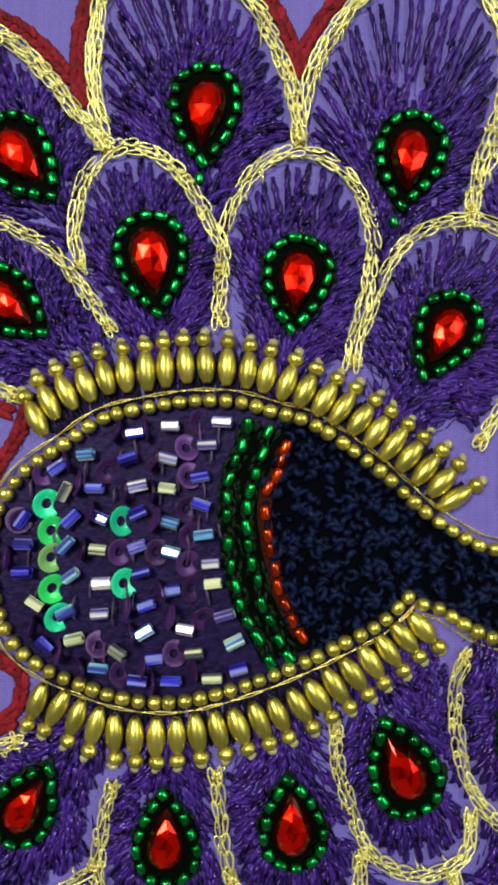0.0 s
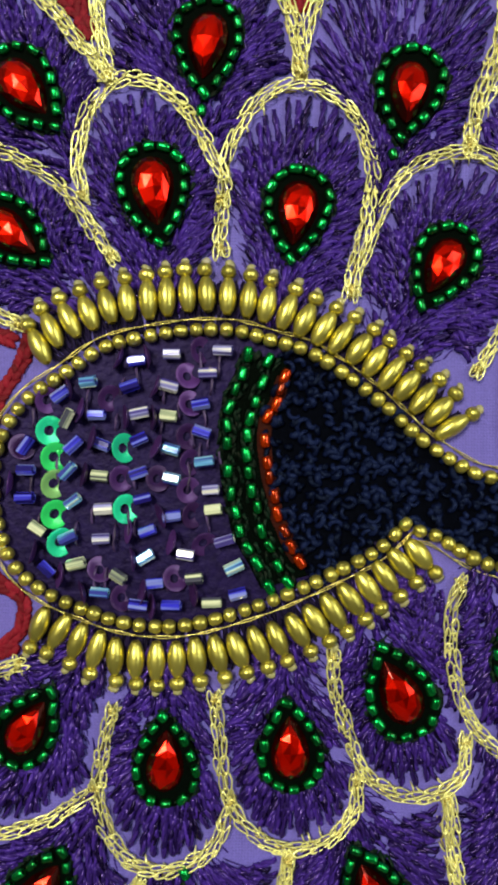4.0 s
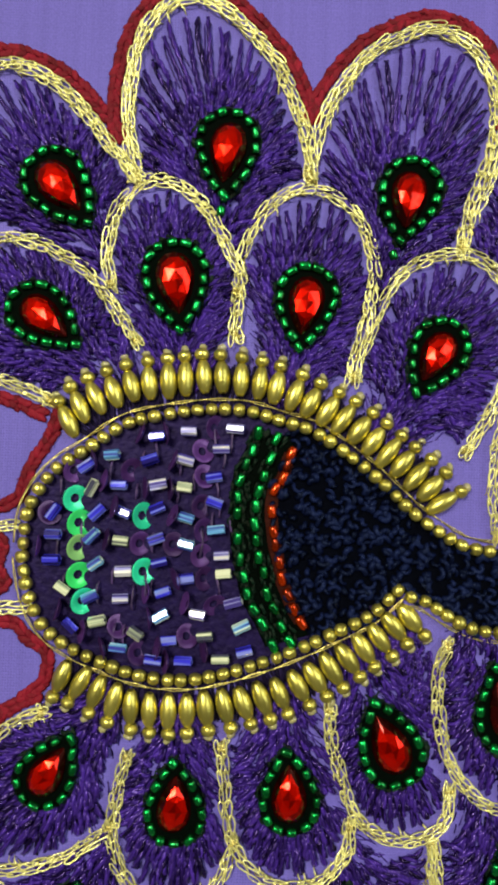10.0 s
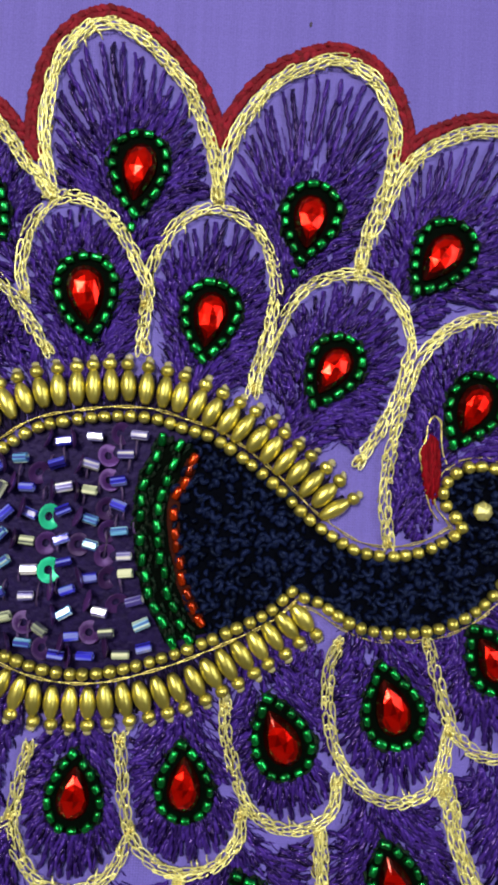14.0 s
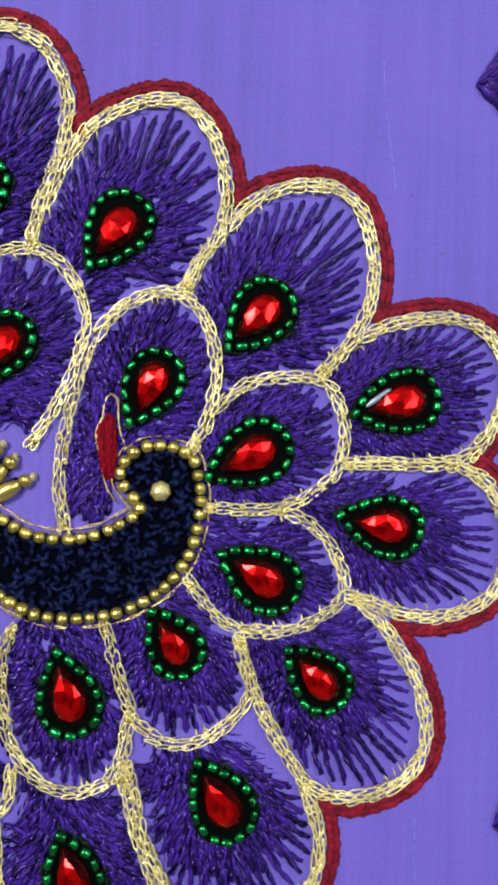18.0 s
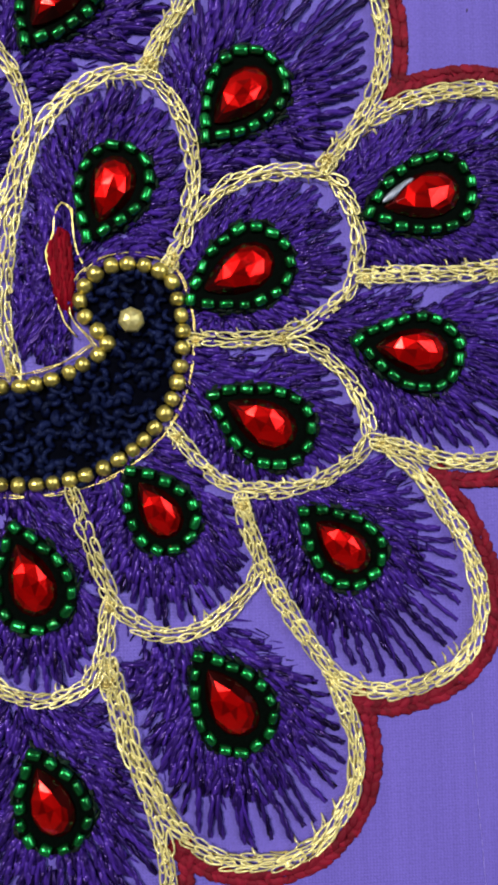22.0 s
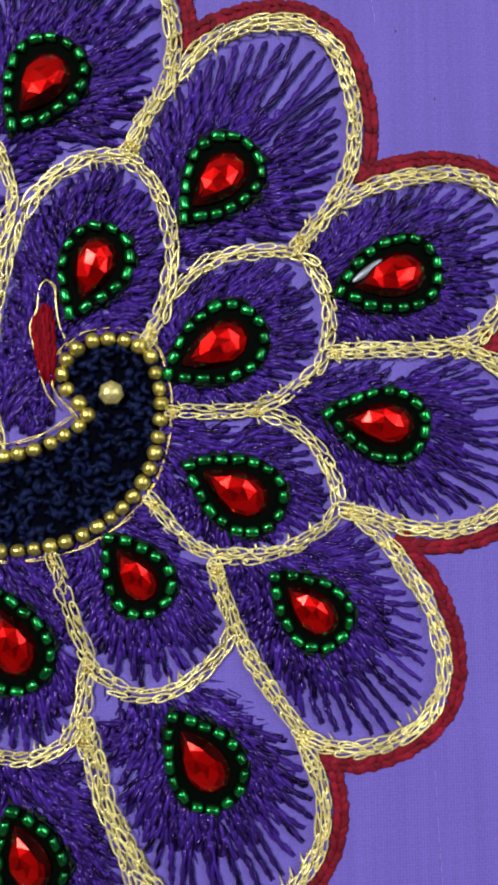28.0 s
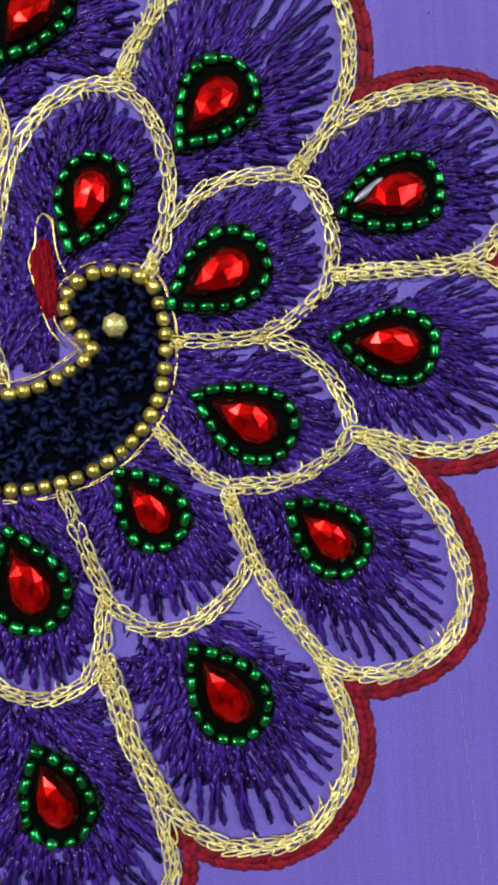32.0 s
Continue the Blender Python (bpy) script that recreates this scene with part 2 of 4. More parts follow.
def offset_line(line, d):
    """The line moved by d millimetres to its left."""
    t = np.gradient(line, axis=0)
    t /= np.linalg.norm(t, axis=1)[:, None] + 1e-9
    return line + d * np.stack([-t[:, 1], t[:, 0]], 1)


def spaced(line, gap=None, count=None, jitter=0.0):
    """Places and headings (degrees) along a line."""
    run = np.r_[0, np.cumsum(np.hypot(*np.diff(line, axis=0).T))]
    count = count or max(2, round(run[-1] / gap) + 1)
    s = np.linspace(0, run[-1], count) + np.random.uniform(-jitter, jitter, count)
    x, y = np.interp(s, run, line[:, 0]), np.interp(s, run, line[:, 1])
    x2, y2 = np.interp(s + 0.3, run, line[:, 0]), np.interp(s + 0.3, run, line[:, 1])
    x1, y1 = np.interp(s - 0.3, run, line[:, 0]), np.interp(s - 0.3, run, line[:, 1])
    return [(a, b, math.degrees(math.atan2(d, c))) for a, b, c, d in zip(x, y, x2 - x1, y2 - y1)]


class Bag:
    """Gathers many small pieces into one mesh."""

    def __init__(self):
        self.v, self.f, self.rows = [], [], []

    def tube(self, path, radii, sides=4, closed=False, spin=0.0):
        path, k = np.array(path, float), len(self.v)
        n = len(path)
        if closed:
            tang = np.roll(path, -1, 0) - np.roll(path, 1, 0)
        else:
            tang = np.gradient(path, axis=0)
        tang /= np.linalg.norm(tang, axis=1)[:, None] + 1e-9
        side = np.cross(tang, (0, 0, 1.0))
        side /= np.linalg.norm(side, axis=1)[:, None] + 1e-9
        up = np.cross(side, tang)
        for i in range(n):
            r = radii[i] if hasattr(radii, "__len__") else radii
            for j in range(sides):
                a = 2 * math.pi * j / sides + spin
                self.v.append(tuple(path[i] + r * (math.cos(a) * side[i] + math.sin(a) * up[i])))
        for i in range(n if closed else n - 1):
            a, b = k + i * sides, k + (i + 1) % n * sides
            for j in range(sides):
                q = (j + 1) % sides
                self.f.append((a + j, a + q, b + q, b + j))
        if not closed:
            self.f.append(tuple(k + j for j in range(sides))[::-1])
            self.f.append(tuple(k + (n - 1) * sides + j for j in range(sides)))

    def blob(self, x, y, z, turn, rx, ry, rz, n=6, m=4):
        k, c, s = len(self.v), math.cos(radians(turn)), math.sin(radians(turn))
        for i in range(1, m):
            a = math.pi * i / m
            for j in range(n):
                b = 2 * math.pi * j / n
                u, v = -rx * math.cos(a), ry * math.sin(a) * math.cos(b)
                self.v.append((x + u * c - v * s, y + u * s + v * c, z + rz * math.sin(a) * math.sin(b)))
        self.v += [(x - rx * c, y - rx * s, z), (x + rx * c, y + rx * s, z)]
        p, q = len(self.v) - 2, len(self.v) - 1
        for i in range(m - 2):
            for j in range(n):
                a, b = k + i * n, k + (i + 1) * n
                self.f.append((a + j, a + (j + 1) % n, b + (j + 1) % n, b + j))
        for j in range(n):
            self.f.append((p, k + (j + 1) % n, k + j))
            self.f.append((q, k + (m - 2) * n + j, k + (m - 2) * n + (j + 1) % n))

    def strands(self):
        """Turns the noted stitches into pairs of strands twisted round each other, all at once."""
        if not self.rows:
            return
        rows = np.array(self.rows)
        self.rows = []
        length = np.hypot(rows[:, 2] - rows[:, 0], rows[:, 3] - rows[:, 1])
        turn = np.arange(4) * math.pi / 2 + 0.4
        rng = np.random.RandomState(len(rows))
        for count, pick in ((5, length < 3.2), (10, length >= 3.2)):
            q, long = rows[pick], length[pick]
            if not len(q):
                continue
            a, d, r, lift, bend = q[:, 0:2], q[:, 2:4] - q[:, 0:2], q[:, 4], q[:, 5], q[:, 6]
            side = np.stack([-d[:, 1], d[:, 0]], 1) / long[:, None]
            phase, wave, pitch = rng.uniform(0, 6.28, len(q)), rng.uniform(-0.022, 0.022, len(q)) * long, rng.uniform(1.1, 1.9, len(q))
            for k in (0, 1):
                rings = []
                for t in np.linspace(0, 1, count):
                    twist = phase + k * math.pi + pitch * long * t
                    off = r * 0.6 * np.cos(twist) + bend * 4 * t * (1 - t) + wave * math.sin(2 * math.pi * t)
                    p = a + d * t + side * off[:, None]
                    rad = r * (0.55 + 0.45 * (1 - (2 * t - 1) ** 8))
                    up = 0.05 + lift * (1 - (2 * t - 1) ** 6) + r * 0.55 * (1 + np.sin(twist)) * (1 - (2 * t - 1) ** 8)
                    xy = p[:, None, :] + side[:, None, :] * rad[:, None, None] * np.cos(turn)[None, :, None]
                    rings.append(np.concatenate([xy, (up[:, None] + rad[:, None] * np.sin(turn)[None, :])[:, :, None]], 2))
                block = np.stack(rings, 1)
                n, first = len(q), len(self.v)
                self.v += block.reshape(-1, 3).tolist()
                one = np.array([(i * 4 + j, i * 4 + (j + 1) % 4, i * 4 + 4 + (j + 1) % 4, i * 4 + 4 + j) for i in range(count - 1) for j in range(4)])
                self.f += (one[None] + first + 4 * count * np.arange(n)[:, None, None]).reshape(-1, 4).tolist()

    def mesh(self, name, mat, smooth=True):
        self.strands()
        return mesh_of(name, self.v, self.f, mat, smooth)


def lathe(name, profile, mat, sides=12, flute=0.0):
    """A turned piece along x: (x, radius) rows; flute: a ripple round it."""
    v, f = [], []
    for x, r in profile:
        for j in range(sides):
            a = 2 * math.pi * j / sides
            q = r * (1 + (flute if j % 2 else -flute))
            v.append((x, q * math.cos(a), q * math.sin(a)))
    for i in range(len(profile) - 1):
        for j in range(sides):
            k = (j + 1) % sides
            f.append((i * sides + j, i * sides + k, (i + 1) * sides + k, (i + 1) * sides + j))
    return mesh_of(name, v, f, mat)


def sheet(name, outline, z0, z1, mat):
    """A flat patch with a rounded edge over an outline."""
    line = np.array(outline)
    area = 0.5 * np.sum(line[:, 0] * np.roll(line[:, 1], -1) - np.roll(line[:, 0], -1) * line[:, 1])
    if area < 0:
        line = line[::-1]
    mid, n = line.mean(0), len(line)
    v = [(x, y, z0) for x, y in line] + [(*(mid + (p - mid) * 0.985), z1) for p in line]
    f = [(j, (j + 1) % n, n + (j + 1) % n, n + j) for j in range(n)] + [tuple(range(n, 2 * n))]
    return mesh_of(name, v, f, mat, False)


def inside(x, y, poly):
    p = np.asarray(poly)
    q = np.roll(p, 1, 0)
    cross = (p[:, 1] > y) != (q[:, 1] > y)
    with np.errstate(divide="ignore", invalid="ignore"):
        at_x = (q[:, 0] - p[:, 0]) * (y - p[:, 1]) / (q[:, 1] - p[:, 1]) + p[:, 0]
    return bool(np.sum(cross & (x < at_x)) % 2)


def within(points, poly):
    """Which of many points lie inside an outline."""
    p = np.asarray(poly)
    q = np.roll(p, 1, 0)
    px, py = points[:, 0][:, None], points[:, 1][:, None]
    with np.errstate(divide="ignore", invalid="ignore"):
        at_x = (q[:, 0] - p[:, 0]) * (py - p[:, 1]) / (q[:, 1] - p[:, 1]) + p[:, 0]
    return np.sum(((p[:, 1] > py) != (q[:, 1] > py)) & (px < at_x), 1) % 2 == 1


def stitch(bag, a, b, r=0.2, lift=0.35):
    """One straight stitch of two strands from a to b, its ends drawn into the cloth."""
    long = math.hypot(b[0] - a[0], b[1] - a[1])
    if long > 0.4:
        bag.rows.append((a[0], a[1], b[0], b[1], r, lift, random.uniform(-0.05, 0.05) * long))


# ---- the place: cloth on an unseen floor, plain walls and ceiling added round it ----
def cloth():
    """A spread of cloth, flat where it is worked, rolling a little towards its hem."""
    nx, ny, w, h = 90, 80, 420.0, 360.0
    v, f = [], []
    for i in range(nx + 1):
        for j in range(ny + 1):
            x, y = -170 + w * i / nx, -200 + h * j / ny
            edge = max(0.0, max(-130 - x, x - 205, -165 - y, y - 120)) / 40
            v.append((x, y, 3 * edge * edge * (0.5 + noise.noise((x * 0.02, y * 0.02, 0))) * (edge > 0)))
    for i in range(nx):
        for j in range(ny):
            a = i * (ny + 1) + j
            f.append((a, a + ny + 1, a + ny + 2, a + 1))
    ob = new("ground_cloth", mesh_of("ground_cloth", v, f, CLOTH))
    ob.modifiers.new("thickness", "SOLIDIFY").thickness = 0.0005
    return tagged(ob, "lavender cotton cloth spread flat under the beadwork", "cloth", kind="structure")


def slab(name, x0, y0, z0, x1, y1, z1, mat, label):
    bm = bmesh.new()
    bmesh.ops.create_cube(bm, size=1)
    bmesh.ops.scale(bm, vec=(x1 - x0, y1 - y0, z1 - z0), verts=bm.verts)
    bmesh.ops.translate(bm, vec=((x0 + x1) / 2, (y0 + y1) / 2, (z0 + z1) / 2), verts=bm.verts)
    me = bpy.data.meshes.new(name)
    bm.to_mesh(me)
    bm.free()
    me.materials.append(mat)
    return tagged(new(name, me), label, name.split("_")[0], kind="structure")


def slub(ground, points):
    """A pulled thread: a broken pale line along the weave."""
    bag = Bag()
    for x, y, h in spaced(smooth_line(points), 1.1, jitter=0.3):
        c, s = math.cos(radians(h)), math.sin(radians(h))
        stitch(bag, (x, y), (x + 1.0 * c, y + 1.0 * s), 0.045, 0.0)
    part("slub", bag.mesh("slub", SLUB), ground, None, "pale pulled thread in the weave", "stuff")


ground = cloth()
slub(ground, [(91.5, 69.1), (92.0, 61.6), (93.1, 54.2), (94.1, 47.6)])
slub(ground, [(100.6, -61.9), (101, -72.2), (101.7, -83.2), (102.2, -95)])
for x, y, r in ((21.9, 76.5, 0.27), (97.3, 45.7, 0.12), (116.9, 41.7, 0.16), (102.9, 35.7, 0.12), (123.8, 33.2, 0.13), (121.2, 16.5, 0.11)):
    speck = Bag()
    speck.blob(0, 0, 0.03, 80, 2 * r, r, 0.12, 7, 5)
    part("speck", speck.mesh("speck", SPECK), ground, at(x, y, 0), "dark speck of lint")
slab("floor", -1.6, -1.6, -0.06, 1.6, 1.6, -0.0006, FLOOR, "unseen plain brown floor under the cloth")
slab("ceiling", -1.6, -1.6, 2.4, 1.6, 1.6, 2.5, WALL, "unseen plain grey ceiling")
slab("wall_north", -1.6, 1.5, -0.0006, 1.6, 1.6, 2.4, WALL, "unseen plain grey wall")
slab("wall_south", -1.6, -1.6, -0.0006, 1.6, -1.5, 2.4, WALL, "unseen plain grey wall")
slab("wall_west", -1.6, -1.5, -0.0006, -1.5, 1.5, 2.4, WALL, "unseen plain grey wall")
slab("wall_east", 1.5, -1.5, -0.0006, 1.6, 1.5, 2.4, WALL, "unseen plain grey wall")


# ---- shared small pieces ----
def link_mesh(seed):
    """One chain stitch: a drawn-out loop of thread, pinched at its root and pointed where the next one pulls it."""
    rng = random.Random(seed)
    b, n = Bag(), 14
    path = []
    wide, skew = 0.40 + 0.14 * rng.random(), rng.uniform(-0.12, 0.12)
    for i in range(n):
        a = 2 * math.pi * i / n
        u, v = math.cos(a), math.sin(a)
        path.append((1.5 * u + 0.05 * rng.uniform(-1, 1), wide * math.copysign(abs(v) ** 1.25, v) * (0.74 + 0.26 * u) + skew * u * v + 0.035 * rng.uniform(-1, 1),
                     0.40 + 0.20 * u + 0.05 * rng.uniform(-1, 1)))
    b.tube(path, [0.105 + 0.025 * rng.random() for _ in range(n)], 5, closed=True)
    return b.mesh("chain_stitch", GOLD_THREAD)


LINKS = [link_mesh(s) for s in range(9)]
GREEN_BEAD = lathe("bead", [(-0.70, 0.30), (-0.82, 0.48), (-0.74, 0.67), (-0.35, 0.76), (0.35, 0.76), (0.74, 0.67), (0.82, 0.48), (0.70, 0.30)], GREEN, 10)
ORANGE_BEAD = lathe("bead", [(-1.0, 0.25), (-1.1, 0.42), (-0.9, 0.56), (-0.4, 0.64), (0.4, 0.64), (0.9, 0.56), (1.1, 0.42), (1.0, 0.25)], ORANGE, 10)
SEED = lathe("seed_bead", [(-0.85, 0.28), (-1.02, 0.45), (-0.95, 0.72), (-0.62, 1.0), (-0.2, 1.14), (0.2, 1.14), (0.62, 1.0), (0.95, 0.72), (1.02, 0.45), (0.85, 0.28)], BRASS, 14)
RICE = lathe("rice_bead", [(-2.66, 0.36), (-2.78, 0.50), (-2.5, 0.70), (-1.9, 0.98), (-1.0, 1.22), (0, 1.31), (1.0, 1.22), (1.9, 0.98), (2.5, 0.70), (2.78, 0.50), (2.66, 0.36)], SATIN_BRASS, 20)
TIP = lathe("clear_bead", [(-0.4, 0.2), (-0.55, 0.45), (-0.25, 0.72), (0.2, 0.66), (0.5, 0.42), (0.42, 0.2)], CLEAR, 7, 0.08)


def teardrop(n, hl, hw):
    """Outline of a drop along x, its tip at -hl and its round end at +hl."""
    out = []
    for i in range(n):
        u = 2 * math.pi * i / n
        out.append((-hl * math.cos(u), hw * 1.18 * math.sin(u) * abs(math.sin(u / 2)) ** 0.85))
    return out


def stone_mesh():
    """A foiled glass drop, chequer-cut: girdle, three rows of facets and a low crest."""
    bm = bmesh.new()
    for hl, hw, z, n, half, dx in ((5.4, 3.5, 0.1, 16, 0, 0), (5.4, 3.5, 0.5, 16, 0, 0), (4.3, 2.85, 1.25, 12, 0.5, 0.2), (3.1, 2.0, 1.80, 8, 0, 0.35), (1.8, 1.1, 2.12, 4, 0, 0.4)):
        for i in range(n):
            u = 2 * math.pi * (i + half) / n
            x, y = -hl * math.cos(u), hw * 1.12 * math.sin(u) * (abs(math.sin(u / 2)) ** 0.7 if n > 8 else 1)
            bm.verts.new(((x + dx) * MM, y * MM, z * MM))
    bm.verts.new((0.5 * MM, 0.1 * MM, 2.22 * MM))
    bmesh.ops.convex_hull(bm, input=bm.verts)
    bmesh.ops.dissolve_limit(bm, angle_limit=radians(3), verts=bm.verts, edges=bm.edges)
    # Split facets take random tones, painted in place of varied reflections.
    bmesh.ops.split_edges(bm, edges=bm.edges)
    # Low and tip facets get the dark colour painted for dim reflections.
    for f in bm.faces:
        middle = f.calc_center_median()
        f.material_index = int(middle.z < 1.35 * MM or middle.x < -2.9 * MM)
    me = bpy.data.meshes.new("stone")
    bm.to_mesh(me)
    bm.free()
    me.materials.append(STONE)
    me.materials.append(STONE_DARK_REFLECT)
    return me


STONE_MESH = stone_mesh()


def jewel(parent, cx, cy, angle, hl, px, py, tail=False):
    """A stone on its dark pad, with a ring of green beads; parent stands at (px, py)."""
    k = hl / 6.9
    turn = at(cx - px, cy - py, 0, angle)
    pad = [(x, y * (1 + 0.03 * math.sin(5 * x))) for x, y in teardrop(40, 7.8 * k, 5.95 * k)]
    base = part("pad", sheet("pad", pad, 0.0, 1.35, PAD), parent, turn, "black-green thread pad under a stone")
    bag, edge = Bag(), np.array(teardrop(160, 7.5 * k, 5.75 * k))
    for x, y, h in spaced(edge, 0.55, jitter=0.3):
        t, long, o = radians(h + random.uniform(-30, 30)), random.uniform(0.7, 1.5), random.uniform(-0.5, 0.45)
        x, y = x - o * math.sin(radians(h)), y + o * math.cos(radians(h))
        stitch(bag, (x - long * math.cos(t), y - long * math.sin(t)), (x + long * math.cos(t), y + long * math.sin(t)), 0.22, random.uniform(0.3, 1.0))
    part("pad_thread", bag.mesh("pad_thread", PAD_THREAD), base, None, "black-green couching threads", "stuff")
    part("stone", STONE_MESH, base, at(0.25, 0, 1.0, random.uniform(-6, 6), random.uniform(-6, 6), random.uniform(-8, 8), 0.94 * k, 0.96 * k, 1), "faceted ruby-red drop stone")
    ring = np.array(teardrop(160, 6.95 * k, 5.0 * k) + teardrop(160, 6.95 * k, 5.0 * k)[:1])
    for x, y, h in spaced(ring, 2.35)[:-1]:
        part("bead", GREEN_BEAD, base, at(x + random.uniform(-0.12, 0.12), y + random.uniform(-0.16, 0.16), 1.6, h + random.uniform(-18, 18), random.uniform(-8, 8), 0, random.uniform(0.85, 1.22), random.uniform(0.8, 1.04), random.uniform(0.85, 1.0)))
    if tail:
        part("bead", GREEN_BEAD, base, at(-9.4 * k, 0.4, 1.0, random.uniform(-30, 30)))


def chain_band(parent, line, px, py, lanes, gap=2.35, worked=None):
    """Lanes of chain stitches side by side along a line; a border already worked by a neighbour is passed over."""
    for lane in lanes:
        side = offset_line(line, lane)
        for x, y, h in spaced(side, gap * random.uniform(0.95, 1.05), jitter=0.3):
            if worked is not None and np.min(np.sum((worked - (x, y)) ** 2, 1)) < 1.9:
                continue
            part("chain_stitch", random.choice(LINKS), parent,
                 at(x - px + random.uniform(-0.13, 0.13), y - py + random.uniform(-0.13, 0.13), random.uniform(0.42, 0.8), h + random.uniform(-8, 8), random.uniform(-6, 4), random.uniform(-16, 16),
                    random.uniform(0.95, 1.35), random.uniform(0.85, 1.3), 1))


def cord(bag, line):
    """A worn, flat-laid plait of red thread: two rows of slanted lobes with stray fibres."""
    for x, y, h in spaced(line, 0.8, jitter=0.2):
        c, s = math.cos(radians(h)), math.sin(radians(h))
        for k in (-1, 1):
            o = 0.5 * k + random.uniform(-0.12, 0.12)
            bag.blob(x - s * o, y + c * o, 0.24 + random.uniform(-0.08, 0.1), h - 24 * k + random.uniform(-16, 16), random.uniform(0.85, 1.2), random.uniform(0.52, 0.7), random.uniform(0.22, 0.36), 6, 4)
        if random.random() < 0.7:
            t, o, long = radians(h + random.uniform(-70, 70)), random.uniform(-1.0, 1.0), random.uniform(0.4, 0.9)
            p, q = x - s * o, y + c * o
            stitch(bag, (p - long * math.cos(t), q - long * math.sin(t)), (p + long * math.cos(t), q + long * math.sin(t)), 0.06, random.uniform(0.2, 0.55))


WORDS = {("outer", True): "outer fan feather in violet floss, gold chain edge and crimson cord",
         ("outer", False): "outer fan feather in violet floss with a gold chain edge",
         ("inner", True): "inner violet floss feather with gold chain and crimson cord edges",
         ("inner", False): "inner violet floss feather with a gold chain edge and ruby stone"}


# outlines of the central motif
TOP = [(-37.4, -16.6), (-37, -11.9), (-35.4, -8.1), (-32.3, -4.2), (-27.3, -0.8), (-21.4, 3.2), (-14.9, 4.9), (-8.3, 5.9), (-1.7, 5.8), (3.5, 4.4), (8.8, 2.9), (14.6, -0.7), (20.4, -5.2), (25.3, -9.7), (29.4, -12.5), (34.1, -15), (40.1, -15.7), (46, -14.4), (50.8, -11.7)]
HEAD = [(52.1, -10.2), (50.6, -8.1), (48.7, -5.7), (49.1, -2.7), (52.2, 0), (56.8, 0.3), (60.5, -1.5), (61.7, -5), (62.2, -9), (61.6, -14.1), (60.3, -18.2), (57.5, -22.3), (53.6, -25.5), (48.5, -27.8), (41.9, -28.8), (35.9, -28.3), (31.8, -26.5), (27.7, -24), (25.4, -23.4)]
BOTTOM = [(23.4, -22.3), (19.2, -26.3), (13.6, -29.3), (8.5, -31.8), (2.5, -34.3), (-4.9, -36.7), (-11.3, -37.8), (-17.9, -37.3), (-24.5, -35.2), (-30.2, -32.6), (-34, -29.5), (-36.3, -24.9), (-37.2, -20.7), (-37.5, -18.7)]
ORANGE_ROW = [(5.4, -0.8), (4.8, -2.6), (4.2, -4.9), (2.9, -6.7), (2.5, -10.3), (2.9, -13.6), (3.2, -15.7), (4.0, -18.5), (4.4, -21.1), (5.5, -23.6), (6.5, -26.0), (7.8, -28.1)]
GREEN_ROWS = ([(-0.1, 2.4), (-0.9, -0.5), (-1.9, -2.7), (-2.8, -5.4), (-3.1, -8.1), (-3.1, -10.7), (-2.9, -14.8), (-2.4, -18.1), (-1.7, -20.9), (-1.1, -23.6), (0.1, -26.1), (1.5, -28.4), (3.3, -31.9)],
              [(2.9, 1.5), (2.1, -1.7), (1.1, -4.6), (0.3, -7.1), (-0.1, -9.5), (-0.2, -12.4), (0.1, -15.0), (0.6, -17.7), (1.5, -20.1), (2.1, -23.6), (3.3, -25.8), (4.6, -28.7), (6.0, -31.1)])
MOTIF = np.vstack([smooth_line(TOP), smooth_line(HEAD), smooth_line(BOTTOM)])


FEATHERS = []
# floss that runs past the foot of two feathers, down to the bead border
FILLS = {7: [(43.6, 14.3), (42.0, 2.8), (41.6, -10.5), (43.2, -12.4), (46.6, -12.3), (47.6, -9.4), (45, -0.9), (44.5, 4.7), (46.4, 8.6)],
         15: [(44.3, -29.5), (48.7, -29.3), (49.6, -37.2), (51.0, -44.1), (48.3, -41.2), (46.5, -35.3)],
         17: [(21.2, -29.7), (26.1, -29.5), (27.4, -33.8), (27.3, -41.3), (25.6, -41.8), (23.3, -36.7)],
         18: [(23.7, -29.3), (27.6, -30.6), (30.5, -35.9), (31.0, -44.7), (32.1, -51.4), (29.6, -48.6), (27.2, -40.9)]}


def feather(kind, centre, angle, hl, loop, red):
    """Notes one feather of the plan; all are worked once their loops are known."""
    FEATHERS.append((kind, centre, angle, hl, smooth_line(loop), red))


def free_edge(index, line):
    """The longest run of a line that lies clear of every other feather."""
    runs, run = [], []
    for p in line:
        clear = True
        for j, other in enumerate(FEATHERS):
            if j != index and clear and math.hypot(other[1][0] - p[0], other[1][1] - p[1]) < 32:
                o = other[4]
                near = np.min(np.sum((o - p) ** 2, 1))
                clear = near > 1.0 and not inside(p[0], p[1], o)
        if clear:
            run.append(p)
        elif run:
            runs.append(run)
            run = []
    runs.append(run)
    return np.array(max(runs, key=len))


